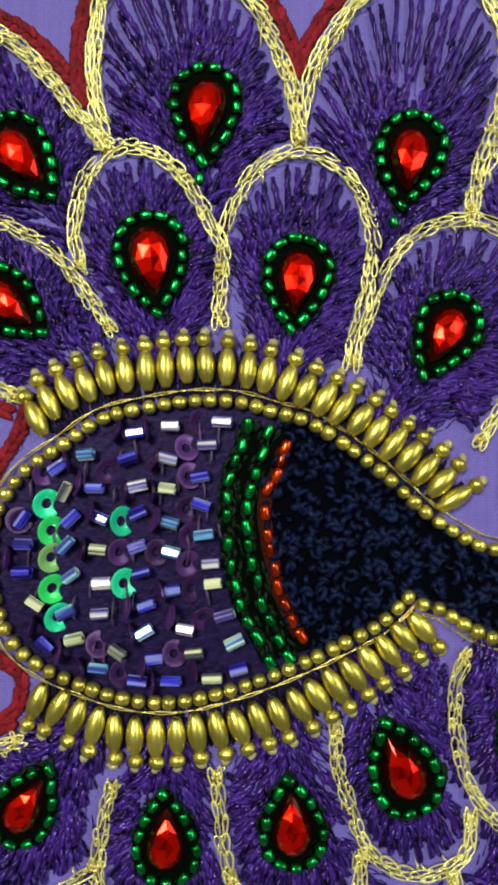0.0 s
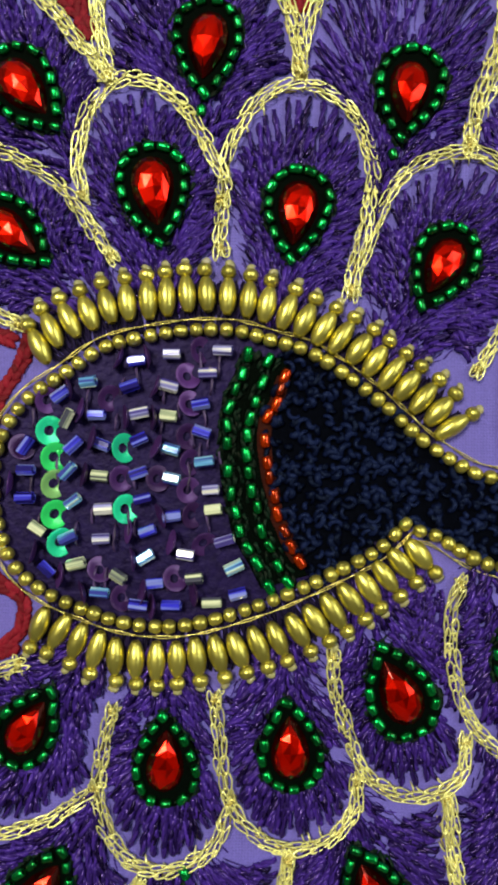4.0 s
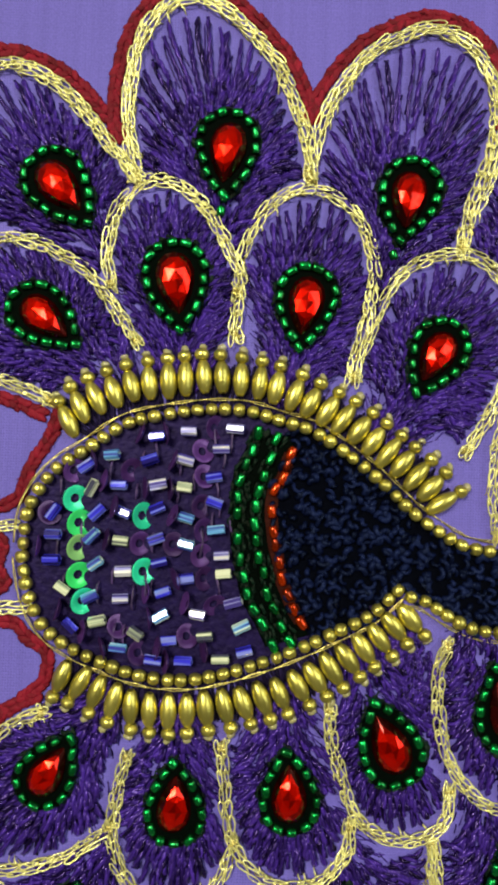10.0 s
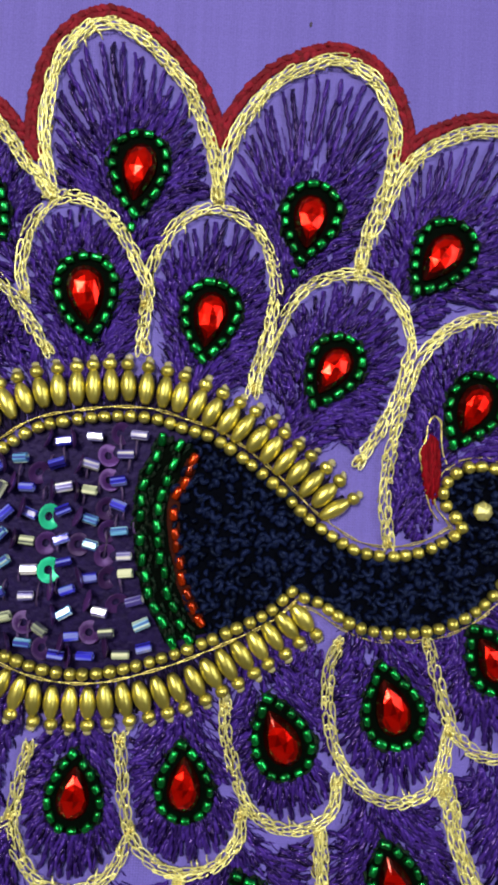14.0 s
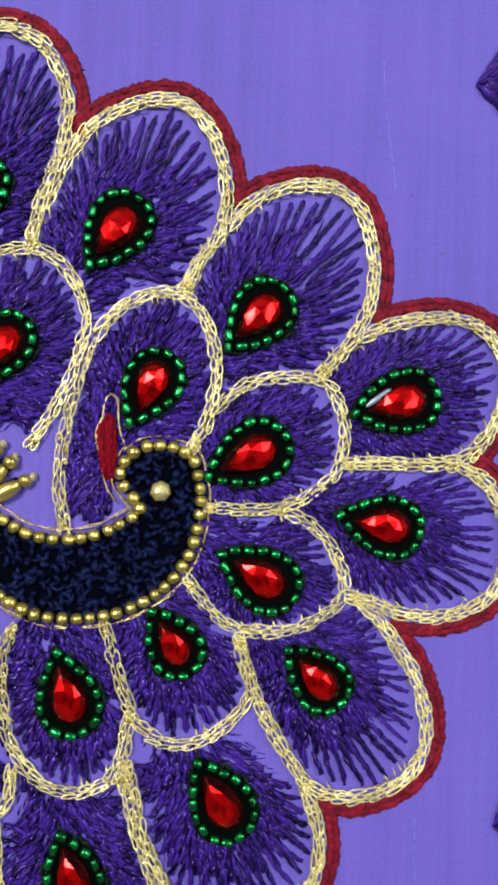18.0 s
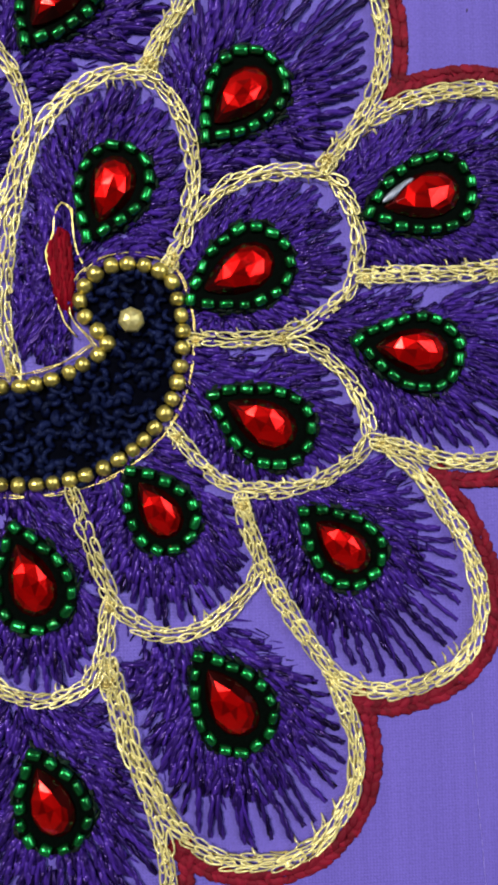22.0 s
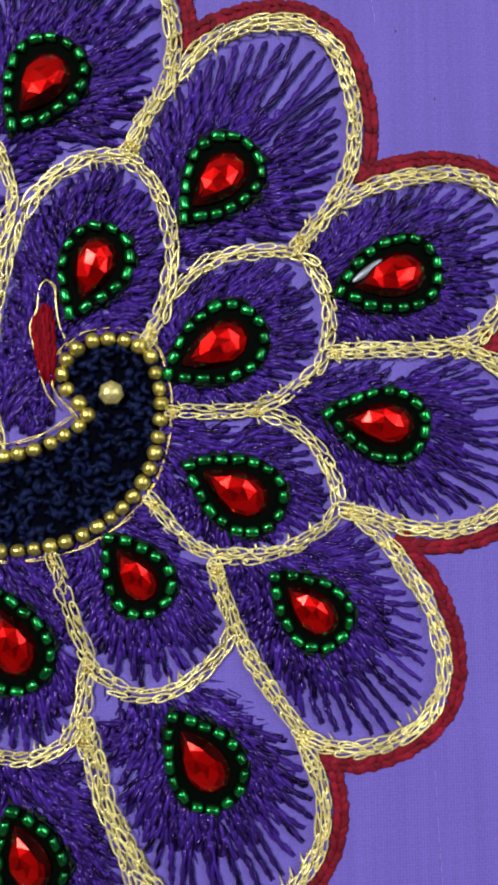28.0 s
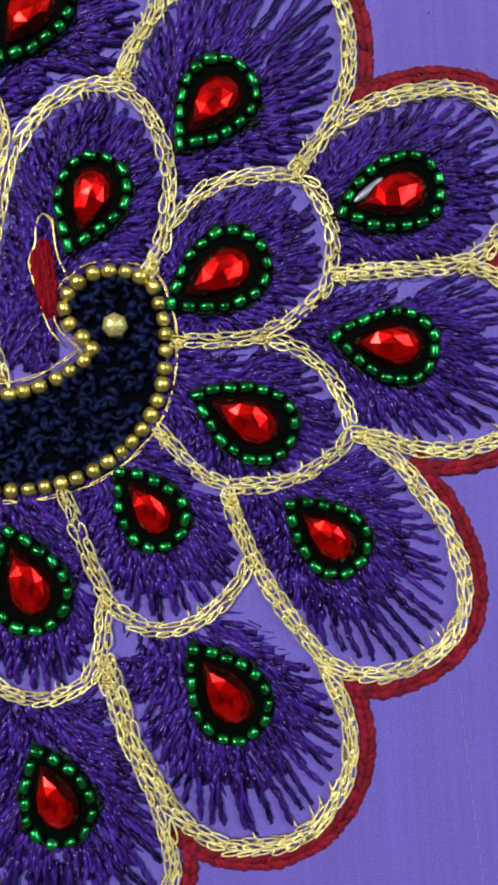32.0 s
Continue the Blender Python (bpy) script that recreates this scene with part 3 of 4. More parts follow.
def work_feather(index):
    """One embroidered feather eye: floss fan, gold chain loop, stone in a ring of green beads."""
    kind, (cx, cy), angle, hl, line, red = FEATHERS[index]
    ob = thing("feather_motif", cx, cy, WORDS[kind, bool(red)], "embroidery", kind + " feathers")
    c, s = math.cos(radians(angle)), math.sin(radians(angle))
    bag = Bag()
    local = lambda p: (p[0] - cx, p[1] - cy)
    rim = offset_line(line, -0.8 if kind == "inner" else -1.0)
    low = np.array([cx - (0.9 if kind == "outer" else 0.6) * hl * c, cy - (0.9 if kind == "outer" else 0.6) * hl * s])
    # the long outer rays, set apart
    for x, y, h in spaced(rim, 2.35 if kind == "outer" else 1.95, jitter=0.4):
        d = np.array((x, y)) - low
        long = np.hypot(*d)
        start, end = random.uniform(0.44, 0.62), random.uniform(0.93, 1.0)
        side = random.uniform(-0.3, 0.3) * np.array((-d[1], d[0])) / long
        if random.random() < 0.55:
            stitch(bag, local(low + d * start), local(low + d * end + side), random.uniform(0.32, 0.41), 0.36)
        else:
            knee = start + (end - start) * random.uniform(0.35, 0.7)
            stitch(bag, local(low + d * start), local(low + d * knee + side), random.uniform(0.32, 0.41), 0.36)
            stitch(bag, local(low + d * (knee - 0.03) - side), local(low + d * end + side), random.uniform(0.30, 0.39), 0.30)
        if random.random() < 0.35:
            q = low + d * (start + 0.06) + 0.5 * np.array((-d[1], d[0])) / long
            stitch(bag, local(q), local(low + d * (end - random.uniform(0.05, 0.25))), 0.2, 0.45)
    # fine single strands between them
    for x, y, h in spaced(rim, 1.4, jitter=0.5):
        d = np.array((x, y)) - low
        aim = d + random.uniform(-0.07, 0.07) * np.array((-d[1], d[0]))
        start = random.uniform(0.45, 0.66)
        stitch(bag, local(low + d * start), local(low + aim * min(0.99, start + random.uniform(0.12, 0.28))), random.uniform(0.08, 0.13), random.uniform(0.1, 0.22))
    # the close floss round the stone and down to the root, flowing along the feather
    reach = hl + (13.0 if kind == "outer" else 11.0)
    axis, cross = np.array((c, s)), np.array((-s, c))
    own = np.vstack([rim, [(cx - (hl + 2) * c, cy - (hl + 2) * s)]])
    others = [o[4] for j, o in enumerate(FEATHERS) if j != index and np.hypot(o[1][0] - cx, o[1][1] - cy) < 45] + [MOTIF]

    def allowed(p, more=0.0):
        u, w = (p - (cx, cy)) @ axis, (p - (cx, cy)) @ cross
        root = (u < 2) & (u > -reach) & (np.abs(w) < np.interp(u, (-reach, -hl, 0), (4.0 + more, 7.0 + more, 9.5 + more)))
        ok = within(p, own) | root
        for o in others:
            ok &= ~within(p, o)
        return ok

    lo, hi = np.minimum(rim.min(0), (cx - reach, cy - reach)), np.maximum(rim.max(0), (cx + reach, cy + reach))
    gx, gy = np.meshgrid(np.arange(lo[0], hi[0], 1.02), np.arange(lo[1], hi[1], 1.02))
    p = np.stack([gx.ravel(), gy.ravel()], 1)
    p = p + np.random.uniform(-0.4, 0.4, p.shape)
    u, w = (p - (cx, cy)) @ axis, (p - (cx, cy)) @ cross
    gap = (np.hypot(u / (1.1 * hl), w / (0.85 * hl)) - 1) * hl
    depth = 3.0 if kind == "outer" else 3.2
    share = np.where(u > 0, np.clip(1 - (gap - depth) / 3.4, 0, 1), np.clip(1.1 - (np.abs(w) - 9) / 5, 0.2, 0.92))
    patchy = np.array([noise.noise((a * 0.32, b * 0.32, index)) for a, b in p])
    share = share * np.clip(0.92 + 1.2 * patchy, 0.25, 1)
    heading = radians(angle) + np.arctan2(w, np.maximum(u + 1.15 * hl, 0.9 * hl)) + np.random.normal(0, 0.13, len(p))
    long = np.random.uniform(1.9, 4.8, len(p))
    half = 0.5 * long[:, None] * np.stack([np.cos(heading), np.sin(heading)], 1)
    keep = (gap > -0.22 * hl) & (np.random.uniform(0, 1, len(p)) < share)
    p, half, gap = p[keep], half[keep], gap[keep]
    keep = allowed(p) & allowed(p + half) & allowed(p - half)
    for q, h, g in zip(p[keep], half[keep], gap[keep]):
        stitch(bag, local(q - h), local(q + h), random.uniform(0.25, 0.42), random.uniform(0.1, 0.3) + 0.3 * min(1.0, max(g, 0) / 3))
    # thin strands, added to dull the cloth beside the stone and down to the root
    gx, gy = np.meshgrid(np.arange(lo[0], hi[0], 1.2), np.arange(lo[1], hi[1], 1.2))
    p = np.stack([gx.ravel(), gy.ravel()], 1)
    p = p + np.random.uniform(-0.6, 0.6, p.shape)
    u, w = (p - (cx, cy)) @ axis, (p - (cx, cy)) @ cross
    heading = radians(angle) + np.arctan2(w, np.maximum(u + 1.15 * hl, 0.9 * hl)) + np.random.normal(0, 0.3, len(p))
    half = np.random.uniform(0.6, 1.5, len(p))[:, None] * np.stack([np.cos(heading), np.sin(heading)], 1)
    keep = (u < 0.6 * hl) & allowed(p, 1.5) & allowed(p + half, 1.5) & allowed(p - half, 1.5)
    for q, h in zip(p[keep], half[keep]):
        stitch(bag, local(q - h), local(q + h), random.uniform(0.06, 0.10), random.uniform(0.0, 0.1))
    if index in FILLS:
        edge = np.array(FILLS[index])
        for _ in range(420):
            x, y = random.uniform(edge[:, 0].min(), edge[:, 0].max()), random.uniform(edge[:, 1].min(), edge[:, 1].max())
            if inside(x, y, edge):
                t, long = radians(random.uniform(70, 100)), random.uniform(1.4, 2.4)
                stitch(bag, local((x - 0.5 * long * math.cos(t), y - 0.5 * long * math.sin(t))), local((x + 0.5 * long * math.cos(t), y + 0.5 * long * math.sin(t))), random.uniform(0.25, 0.32), random.uniform(0.2, 0.4))
    part("floss_fan", bag.mesh("floss_fan", THREAD), ob, None, "radiating violet floss stitches", "stuff")
    # loose ends of the gold thread inside the loop
    bag = Bag()
    for x, y, h in random.sample(spaced(offset_line(line, -0.9 if kind == "outer" else -0.6), 1.2, jitter=0.4), 16):
        t = radians(h + random.uniform(15, 75))
        stitch(bag, (x - cx, y - cy), (x - cx + 1.5 * math.cos(t), y - cy - 1.5 * math.sin(t)), 0.1, 0.95)
    # pulled strands lying along the chain
    wide = 1.1 if kind == "outer" else 0.75
    for x, y, h in spaced(line, 2.5, jitter=0.8):
        t, long, o = radians(h + random.uniform(-32, 32)), random.uniform(0.7, 1.5), random.uniform(-wide, wide)
        x, y = x - cx - o * math.sin(radians(h)), y - cy + o * math.cos(radians(h))
        stitch(bag, (x - long * math.cos(t), y - long * math.sin(t)), (x + long * math.cos(t), y + long * math.sin(t)), 0.1, random.uniform(0.5, 0.85))
    under = Bag()
    for x, y, h in spaced(line, 1.5, jitter=0.5):
        t, long, o = radians(h + random.uniform(-14, 14)), random.uniform(0.7, 1.4), random.uniform(-wide, wide)
        x, y = x - cx - o * math.sin(radians(h)), y - cy + o * math.cos(radians(h))
        stitch(under, (x - long * math.cos(t), y - long * math.sin(t)), (x + long * math.cos(t), y + long * math.sin(t)), random.uniform(0.07, 0.11), random.uniform(0.05, 0.3))
    part("underlay_thread", under.mesh("underlay_thread", GOLD_WIRE), ob, None, "old-gold strands under the chain", "stuff")
    part("loose_thread", bag.mesh("loose_thread", GOLD_THREAD), ob, None, "frayed pale gold thread ends", "stuff")
    chain_band(ob, line, cx, cy, (-0.7, 0.0, 0.7) if kind == "outer" else (-0.68, 0.5),
               worked=np.vstack([f[4] for f in FEATHERS[:index]]) if index else None)
    for x, y in (line[0], line[-1]):
        for _ in range(2):
            part("chain_stitch", random.choice(LINKS), ob, at(x - cx + random.uniform(-0.7, 0.7), y - cy + random.uniform(-0.7, 0.7), random.uniform(0.3, 0.6), random.uniform(0, 360), random.uniform(-8, 8), random.uniform(-25, 25), 0.7, 0.9, 1))
    bag = Bag()
    for x, y in (line[0], line[-1]):
        for _ in range(9):
            t, ox, oy = random.uniform(0, 2 * math.pi), random.uniform(-0.45, 0.45), random.uniform(-0.45, 0.45)
            stitch(bag, (x - cx + ox - 0.7 * math.cos(t), y - cy + oy - 0.7 * math.sin(t)), (x - cx + ox + 0.7 * math.cos(t), y - cy + oy + 0.7 * math.sin(t)), 0.13, random.uniform(0.6, 1.1))
    part("thread_knot", bag.mesh("thread_knot", GOLD_WIRE), ob, None, "knotted old-gold thread ends", "stuff")
    if red:
        edge = offset_line(line, 2.55)
        if kind == "inner":
            edge = edge[int(red[0] * len(edge)):int(red[1] * len(edge)) + 1]
        edge = free_edge(index, edge)
        bag = Bag()
        cord(bag, edge - np.array((cx, cy)))
        part("crimson_cord", bag.mesh("crimson_cord", RED_THREAD), ob, None, "plaited crimson cord edge", "stuff")
    jewel(ob, cx, cy, angle, hl, cx, cy, index in (2, 3, 23))


feather("outer", (-33.2, 40.9), 130, 6.9,
        [(-56.7, 36), (-57.9, 44.3), (-56.3, 53.6), (-51, 59.3), (-44.6, 61.4), (-40, 61), (-34.4, 58.1), (-29.6, 53.4), (-25.4, 48.4), (-21.6, 44.1)], (0, 0.88))
feather("inner", (-35, 19.7), 142, 6.4,
        [(-34.1, 6.6), (-38.5, 8.3), (-43.1, 9.8), (-50.5, 11.2), (-56.1, 16.6), (-55.5, 24.9), (-50.1, 30.6), (-43.8, 32.8), (-38.3, 32.6), (-32.7, 30.3), (-28, 27), (-23.7, 21.6), (-20.4, 16.8)], (0, 0.55))
feather("outer", (-6.6, 47.6), 88, 6.8,
        [(-21.2, 43.3), (-22.3, 48.6), (-23, 55.3), (-22.5, 61.1), (-20.7, 67.8), (-17, 72.2), (-12.8, 73.7), (-7.9, 71.9), (-2.9, 67.8), (1.1, 63.1), (3.9, 57.4), (6.1, 51.7), (7.2, 45.4)], (0.1, 0.9))
feather("outer", (23.2, 41), 79, 6.7,
        [(7.2, 44.1), (8.5, 52.5), (11.7, 59.6), (16.4, 65.3), (22.1, 68.6), (27, 69.9), (32, 68.1), (35.6, 63.8), (37.5, 58), (37.1, 51.5), (35.8, 46), (33.5, 39.9), (32.5, 33.5)], (0.15, 0.73))
feather("inner", (-14.2, 25.8), 97, 7.1,
        [(-25, 25.9), (-25.7, 30.2), (-25, 36), (-22.9, 40.4), (-19.7, 42.9), (-15.4, 42.9), (-11, 40.2), (-8, 36.2), (-5.5, 31.9), (-3.9, 28.2), (-4.2, 21.5), (-4.2, 18.1)], None)
feather("inner", (6.9, 23), 83, 6.6,
        [(-4.3, 25.3), (-3.7, 31), (-1.4, 36.9), (2.8, 41.2), (7, 42.6), (11.4, 41.5), (15.3, 38), (17.4, 32.8), (18.1, 28.1), (17.3, 22.3), (16, 17.4), (15, 11.7)], None)
feather("inner", (28.3, 15.4), 63, 6.3,
        [(15.3, 12.3), (17.1, 18.2), (19.4, 24.1), (22.2, 28.6), (26.5, 31.6), (32.3, 32.8), (37.3, 30.6), (40.4, 26.5), (42.1, 20.7), (41.2, 16.3), (39.5, 10.8), (37.2, 5.9), (34, 0.4)], None)
feather("inner", (52.9, 9.9), 63, 6.5,
        [(39.4, -13.3), (38.4, -6.3), (39, 1.8), (40.8, 10), (42.9, 17.3), (46.7, 22.5), (52.2, 26), (57.3, 26.2), (61.5, 22.8), (63.9, 16.7), (64, 10.6), (62.7, 4.3), (60.8, 0.6)], None)
feather("outer", (46.2, 36), 57, 7.0,
        [(32.4, 34.4), (34.4, 40.2), (37.6, 47.7), (41.4, 53.5), (46.3, 57), (52.4, 59.2), (57.7, 58.6), (61.6, 54.5), (64, 48.9), (64.8, 42.7), (63.6, 36.4), (60.7, 32), (58.3, 27.7)], (0.2, 0.75))
feather("outer", (70.6, 22.6), 49, 7.0,
        [(58.9, 27.4), (61.2, 32.7), (64.8, 37.8), (69.4, 42.7), (74.5, 45.2), (80.1, 46.2), (85.2, 44.9), (88.5, 41.4), (90.4, 35.1), (90.6, 28.7), (88.9, 22.6), (85.5, 17.6), (82.3, 13.9)], (0.2, 0.77))
feather("outer", (95, 9), 16, 7.3,
        [(82.6, 14.5), (87.4, 19.1), (93, 22.2), (98.8, 23.8), (105.5, 24.1), (110.9, 21.9), (113.9, 17.6), (114.6, 12.9), (113.5, 8), (110.7, 3.2), (106.9, -0.2), (100.2, -1.4), (93.5, -1.3), (87.3, -1.7)], (0.1, 0.72))
feather("outer", (92.9, -11.9), -12, 7.0,
        [(105.4, -1.2), (110.8, -3.5), (114, -8.1), (115.4, -13.8), (115.1, -19.5), (112.5, -23.7), (108.2, -26.3), (102.5, -27.4), (96.8, -27), (92.1, -25.4), (88.7, -24.5)], (0.03, 0.78))
feather("inner", (69.8, -1), 30, 7.3,
        [(61.2, 1.4), (63.4, 5.6), (66.5, 9.5), (70.6, 11.9), (76.2, 13), (81.4, 12.7), (84.7, 10), (86.4, 4.9), (86.1, -0.3), (84.1, -4.5), (79.5, -7.9), (74.9, -9.7), (69.3, -10), (64, -9.9)], None)
feather("inner", (72.2, -21), -29, 7.1,
        [(75.8, -10.1), (79.6, -11.2), (83.4, -14.3), (85.8, -18), (87.1, -22.6), (86, -25.9), (81.8, -28.7), (77.2, -30.3), (71.7, -30.6), (68, -29.7), (64.3, -27), (61, -22.9)], None)
feather("outer", (82.5, -37.8), -44, 6.4,
        [(89.7, -24.9), (93.4, -28.2), (96.7, -32.8), (99.5, -37.3), (101.5, -43.0), (101.9, -48.7), (100.1, -53.4), (95.8, -56.7), (90.5, -58.2), (85.4, -57.8), (81.6, -55.7), (78.5, -52.0), (75.6, -47.0), (72.9, -42.0), (70.9, -37.0), (69.5, -32.4)], (0.1, 0.62))
feather("inner", (58.1, -32.3), -56, 6.0,
        [(69.9, -32.1), (71.3, -37.6), (70.8, -42.5), (67.9, -46.1), (64, -48.6), (60.1, -49.5), (56, -48.5), (52.4, -45.4), (50.3, -40.5), (48.6, -35.6), (47.2, -30.7)], None)
feather("outer", (66.9, -58.4), -59, 7.1,
        [(81.3, -56.7), (83.4, -61.8), (84.2, -67.3), (83.1, -72.6), (80, -77.1), (75.1, -80.1), (69.7, -80.5), (64.3, -79.1), (59.8, -75.2), (56.9, -70.4), (54.3, -64.2), (52.6, -58), (51.2, -53.4)], (0.02, 0.58))
feather("inner", (41.2, -41), -74, 6.9,
        [(51.4, -45.4), (50.7, -50.6), (48.9, -55), (44.6, -57.4), (39.7, -57.1), (35.2, -53.9), (32.1, -49.1), (30.4, -42.4), (30.1, -35.6), (31.6, -31.2)], None)
feather("inner", (22.4, -46.8), -69, 6.8,
        [(32.6, -54.3), (32.1, -58.8), (29.3, -61.7), (24.8, -62.7), (20.3, -61.5), (16.8, -57.7), (14.4, -51.4), (13, -46.1), (12.8, -42.1)], None)
feather("inner", (6.6, -55), -84, 6.3,
        [(16.6, -60.4), (16.1, -64.8), (13.2, -68.6), (8.7, -70.4), (4.2, -70), (-0.1, -67), (-2.9, -61.5), (-3.9, -54.4), (-4.6, -48.6)], None)
feather("inner", (-11.7, -57.2), -87, 6.3,
        [(-2.1, -63.7), (-2.7, -66.8), (-5.2, -71), (-9.1, -73.3), (-13.6, -73.8), (-17.5, -72.1), (-20.2, -67.9), (-21.7, -62.6), (-20.9, -55.5), (-19.8, -50.5)], None)
feather("inner", (-31.8, -52.5), -123, 6.0,
        [(-22.1, -61.9), (-25.6, -64.6), (-31, -67.4), (-36.4, -68.7), (-40.9, -68.5), (-47.3, -65.9), (-50.2, -59.7), (-47.7, -53.3), (-41.5, -48.3), (-37.9, -45.5), (-33.6, -43.6)], (0.55, 1))
feather("outer", (-29.8, -76.9), -117, 6.8,
        [(-15.8, -76.3), (-18.3, -82.1), (-19.6, -88.3), (-23, -94.5), (-30.9, -98.1), (-39.8, -96.5), (-44.4, -89.4), (-43.8, -78.8), (-40.4, -71.7)], None)
feather("outer", (-6.8, -82.9), -75, 6.6,
        [(6.5, -72.1), (5.7, -78.3), (5.5, -85.4), (4.6, -92.5), (0.2, -98.7), (-6.9, -100.6), (-14.1, -96.2), (-17.3, -89.2), (-17.7, -82.1), (-15.8, -76.3)], None)
feather("outer", (18.8, -76.4), -69, 6.6,
        [(30.2, -63.8), (30.7, -70.9), (32, -78), (32.5, -86), (29.7, -92.3), (23.4, -96.8), (15.4, -96.8), (9.1, -92.5), (6.1, -85.4), (5.7, -78.3), (6.5, -72.1)], None)
feather("outer", (43, -70.4), -74, 6.5,
        [(51, -55.6), (53.2, -63.4), (56.5, -72.2), (58.2, -82), (55.4, -88.9), (49.6, -92.9), (41.6, -91.5), (35.8, -86.3), (32.5, -79.6), (30.2, -70.9), (29.7, -63.1)], (0.3, 0.7))
for number in range(len(FEATHERS)):
    work_feather(number)


def spray(base, centre, angle, tips):
    """A loose feather with no gold edge: floss rays from a point, round a stone."""
    cx, cy = centre
    ob = thing("feather_spray", cx, cy, "single violet floss feather spray with a ruby stone on bare cloth", "embroidery", "loose sprays")
    bag, foot = Bag(), np.array(base) - np.array(centre)
    ends = smooth_line(tips, 0.4) - np.array(centre)
    spring = foot * 0.6
    for x, y, h in spaced(ends, 3.0, jitter=0.5):
        p = np.array((x, y))
        q = spring + (p - spring) * random.uniform(0.42, 0.55)
        o = 0.5 * np.array((-p[1], p[0])) / np.hypot(*p)
        stitch(bag, q, p, 0.34, 0.34)
        stitch(bag, q + o, q + 0.7 * (p - q) + o, 0.24, 0.34)
    for x, y, h in spaced(ends, 1.7, jitter=0.5):
        p = np.array((x, y))
        stitch(bag, p * random.uniform(0.3, 0.42), p * random.uniform(0.62, 0.78), 0.2, 0.36)
        stitch(bag, p * random.uniform(0.36, 0.5), p * random.uniform(0.58, 0.7), 0.2, 0.42)
    for k in range(95):
        end = ends[random.choice((random.randrange(0, len(ends) // 4), random.randrange(3 * len(ends) // 4, len(ends))))] * random.uniform(0.25, 0.95)
        a = random.uniform(0.0, 0.55)
        b = a + random.uniform(0.25, 0.4)
        stitch(bag, foot + (end - foot) * a, foot + (end - foot) * min(b, 1.0), 0.24, random.uniform(0.3, 0.5))
    for k in range(70):
        share = random.uniform(0.4, 0.9)
        q = foot * share + (1 - share) * 4.0 * random.uniform(-1, 1) * np.array((-foot[1], foot[0])) / np.hypot(*foot)
        stitch(bag, q, q - foot * random.uniform(0.15, 0.3), random.uniform(0.2, 0.28), random.uniform(0.25, 0.45))
    for end in (ends[0], ends[len(ends) // 12], ends[-1], ends[-len(ends) // 12]):
        for k in range(3):
            a, b = 0.2 * k, 0.2 * k + 0.26
            stitch(bag, foot + (end - foot) * a, foot + (end - foot) * b, 0.26, 0.34)
            stitch(bag, foot * 0.98 + (end * 0.8 - foot) * a, foot * 0.98 + (end * 0.8 - foot) * b, 0.22, 0.34)
    part("floss_fan", bag.mesh("floss_fan", THREAD), ob, None, "radiating violet floss rays", "stuff")
    jewel(ob, cx, cy, angle, 6.2, cx, cy)


spray((108.3, 65.9), (120.1, 66.3), 10,
      [(119.1, 54.4), (123.4, 54.6), (129.2, 55.8), (134.7, 57.2), (140.3, 59.7), (144.2, 64.3), (145.6, 69.2), (144.1, 74), (140.1, 77.6), (134.2, 80.1), (127.4, 81.6), (121.6, 81.2), (115.9, 78)])
spray((114.6, -63.6), (126.2, -61.4), 27,
      [(121.2, -45.8), (125.4, -44.7), (129.2, -44.2), (134.2, -42.9), (138.5, -43.5), (143.3, -45.9), (146.3, -50.6), (147.8, -56.2), (147.4, -61.8), (144.5, -67.3), (140.7, -70), (137.1, -70.9), (131.2, -74.5), (125.7, -73.4)])

# a pale grey sliver beside one outer feather's stone
chip = Bag()
chip.blob(0, 0, 2.0, 37, 2.8, 0.55, 0.25, 8, 6)
part("pale_chip", chip.mesh("pale_chip", PALE_CHIP), bpy.data.objects["feather_motif.010"],
     at(91.8 - FEATHERS[10][1][0], 9.8 - FEATHERS[10][1][1], 0), "pale grey sliver beside the stone")

# ---- the central motif ----
panel = thing("beaded_panel", -14, -16, "rounded plum panel of sequins and iridescent bugle beads", "beadwork")
split = smooth_line([(4.6, 1.5), *ORANGE_ROW[1:-1], (9.6, -30.6)])
left = [p for p in smooth_line(TOP) if p[0] < 6] + list(split) + [p for p in smooth_line(BOTTOM) if p[0] < 8]
part("ground_patch", sheet("ground_patch", [(x + 14, y + 16) for x, y in left], 0.0, 0.3, BODY_BASE), panel, None, "dark plum ground")


def sequin_mesh(name, mat):
    """A cupped disc with a hole, with facets pressed round the cup."""
    v, f, n = [], [], 18
    for r, z in ((0.62, 0.0), (0.95, 0.06), (1.75, 0.42), (1.82, 0.40), (1.75, 0.34), (0.95, -0.02), (0.62, -0.08)):
        for j in range(n):
            a = 2 * math.pi * j / n
            v.append((r * math.cos(a), r * math.sin(a), z))
    for i in range(6):
        for j in range(n):
            k = (j + 1) % n
            f.append((i * n + j, i * n + k, (i + 1) * n + k, (i + 1) * n + j))
    return mesh_of(name, v, f, mat)


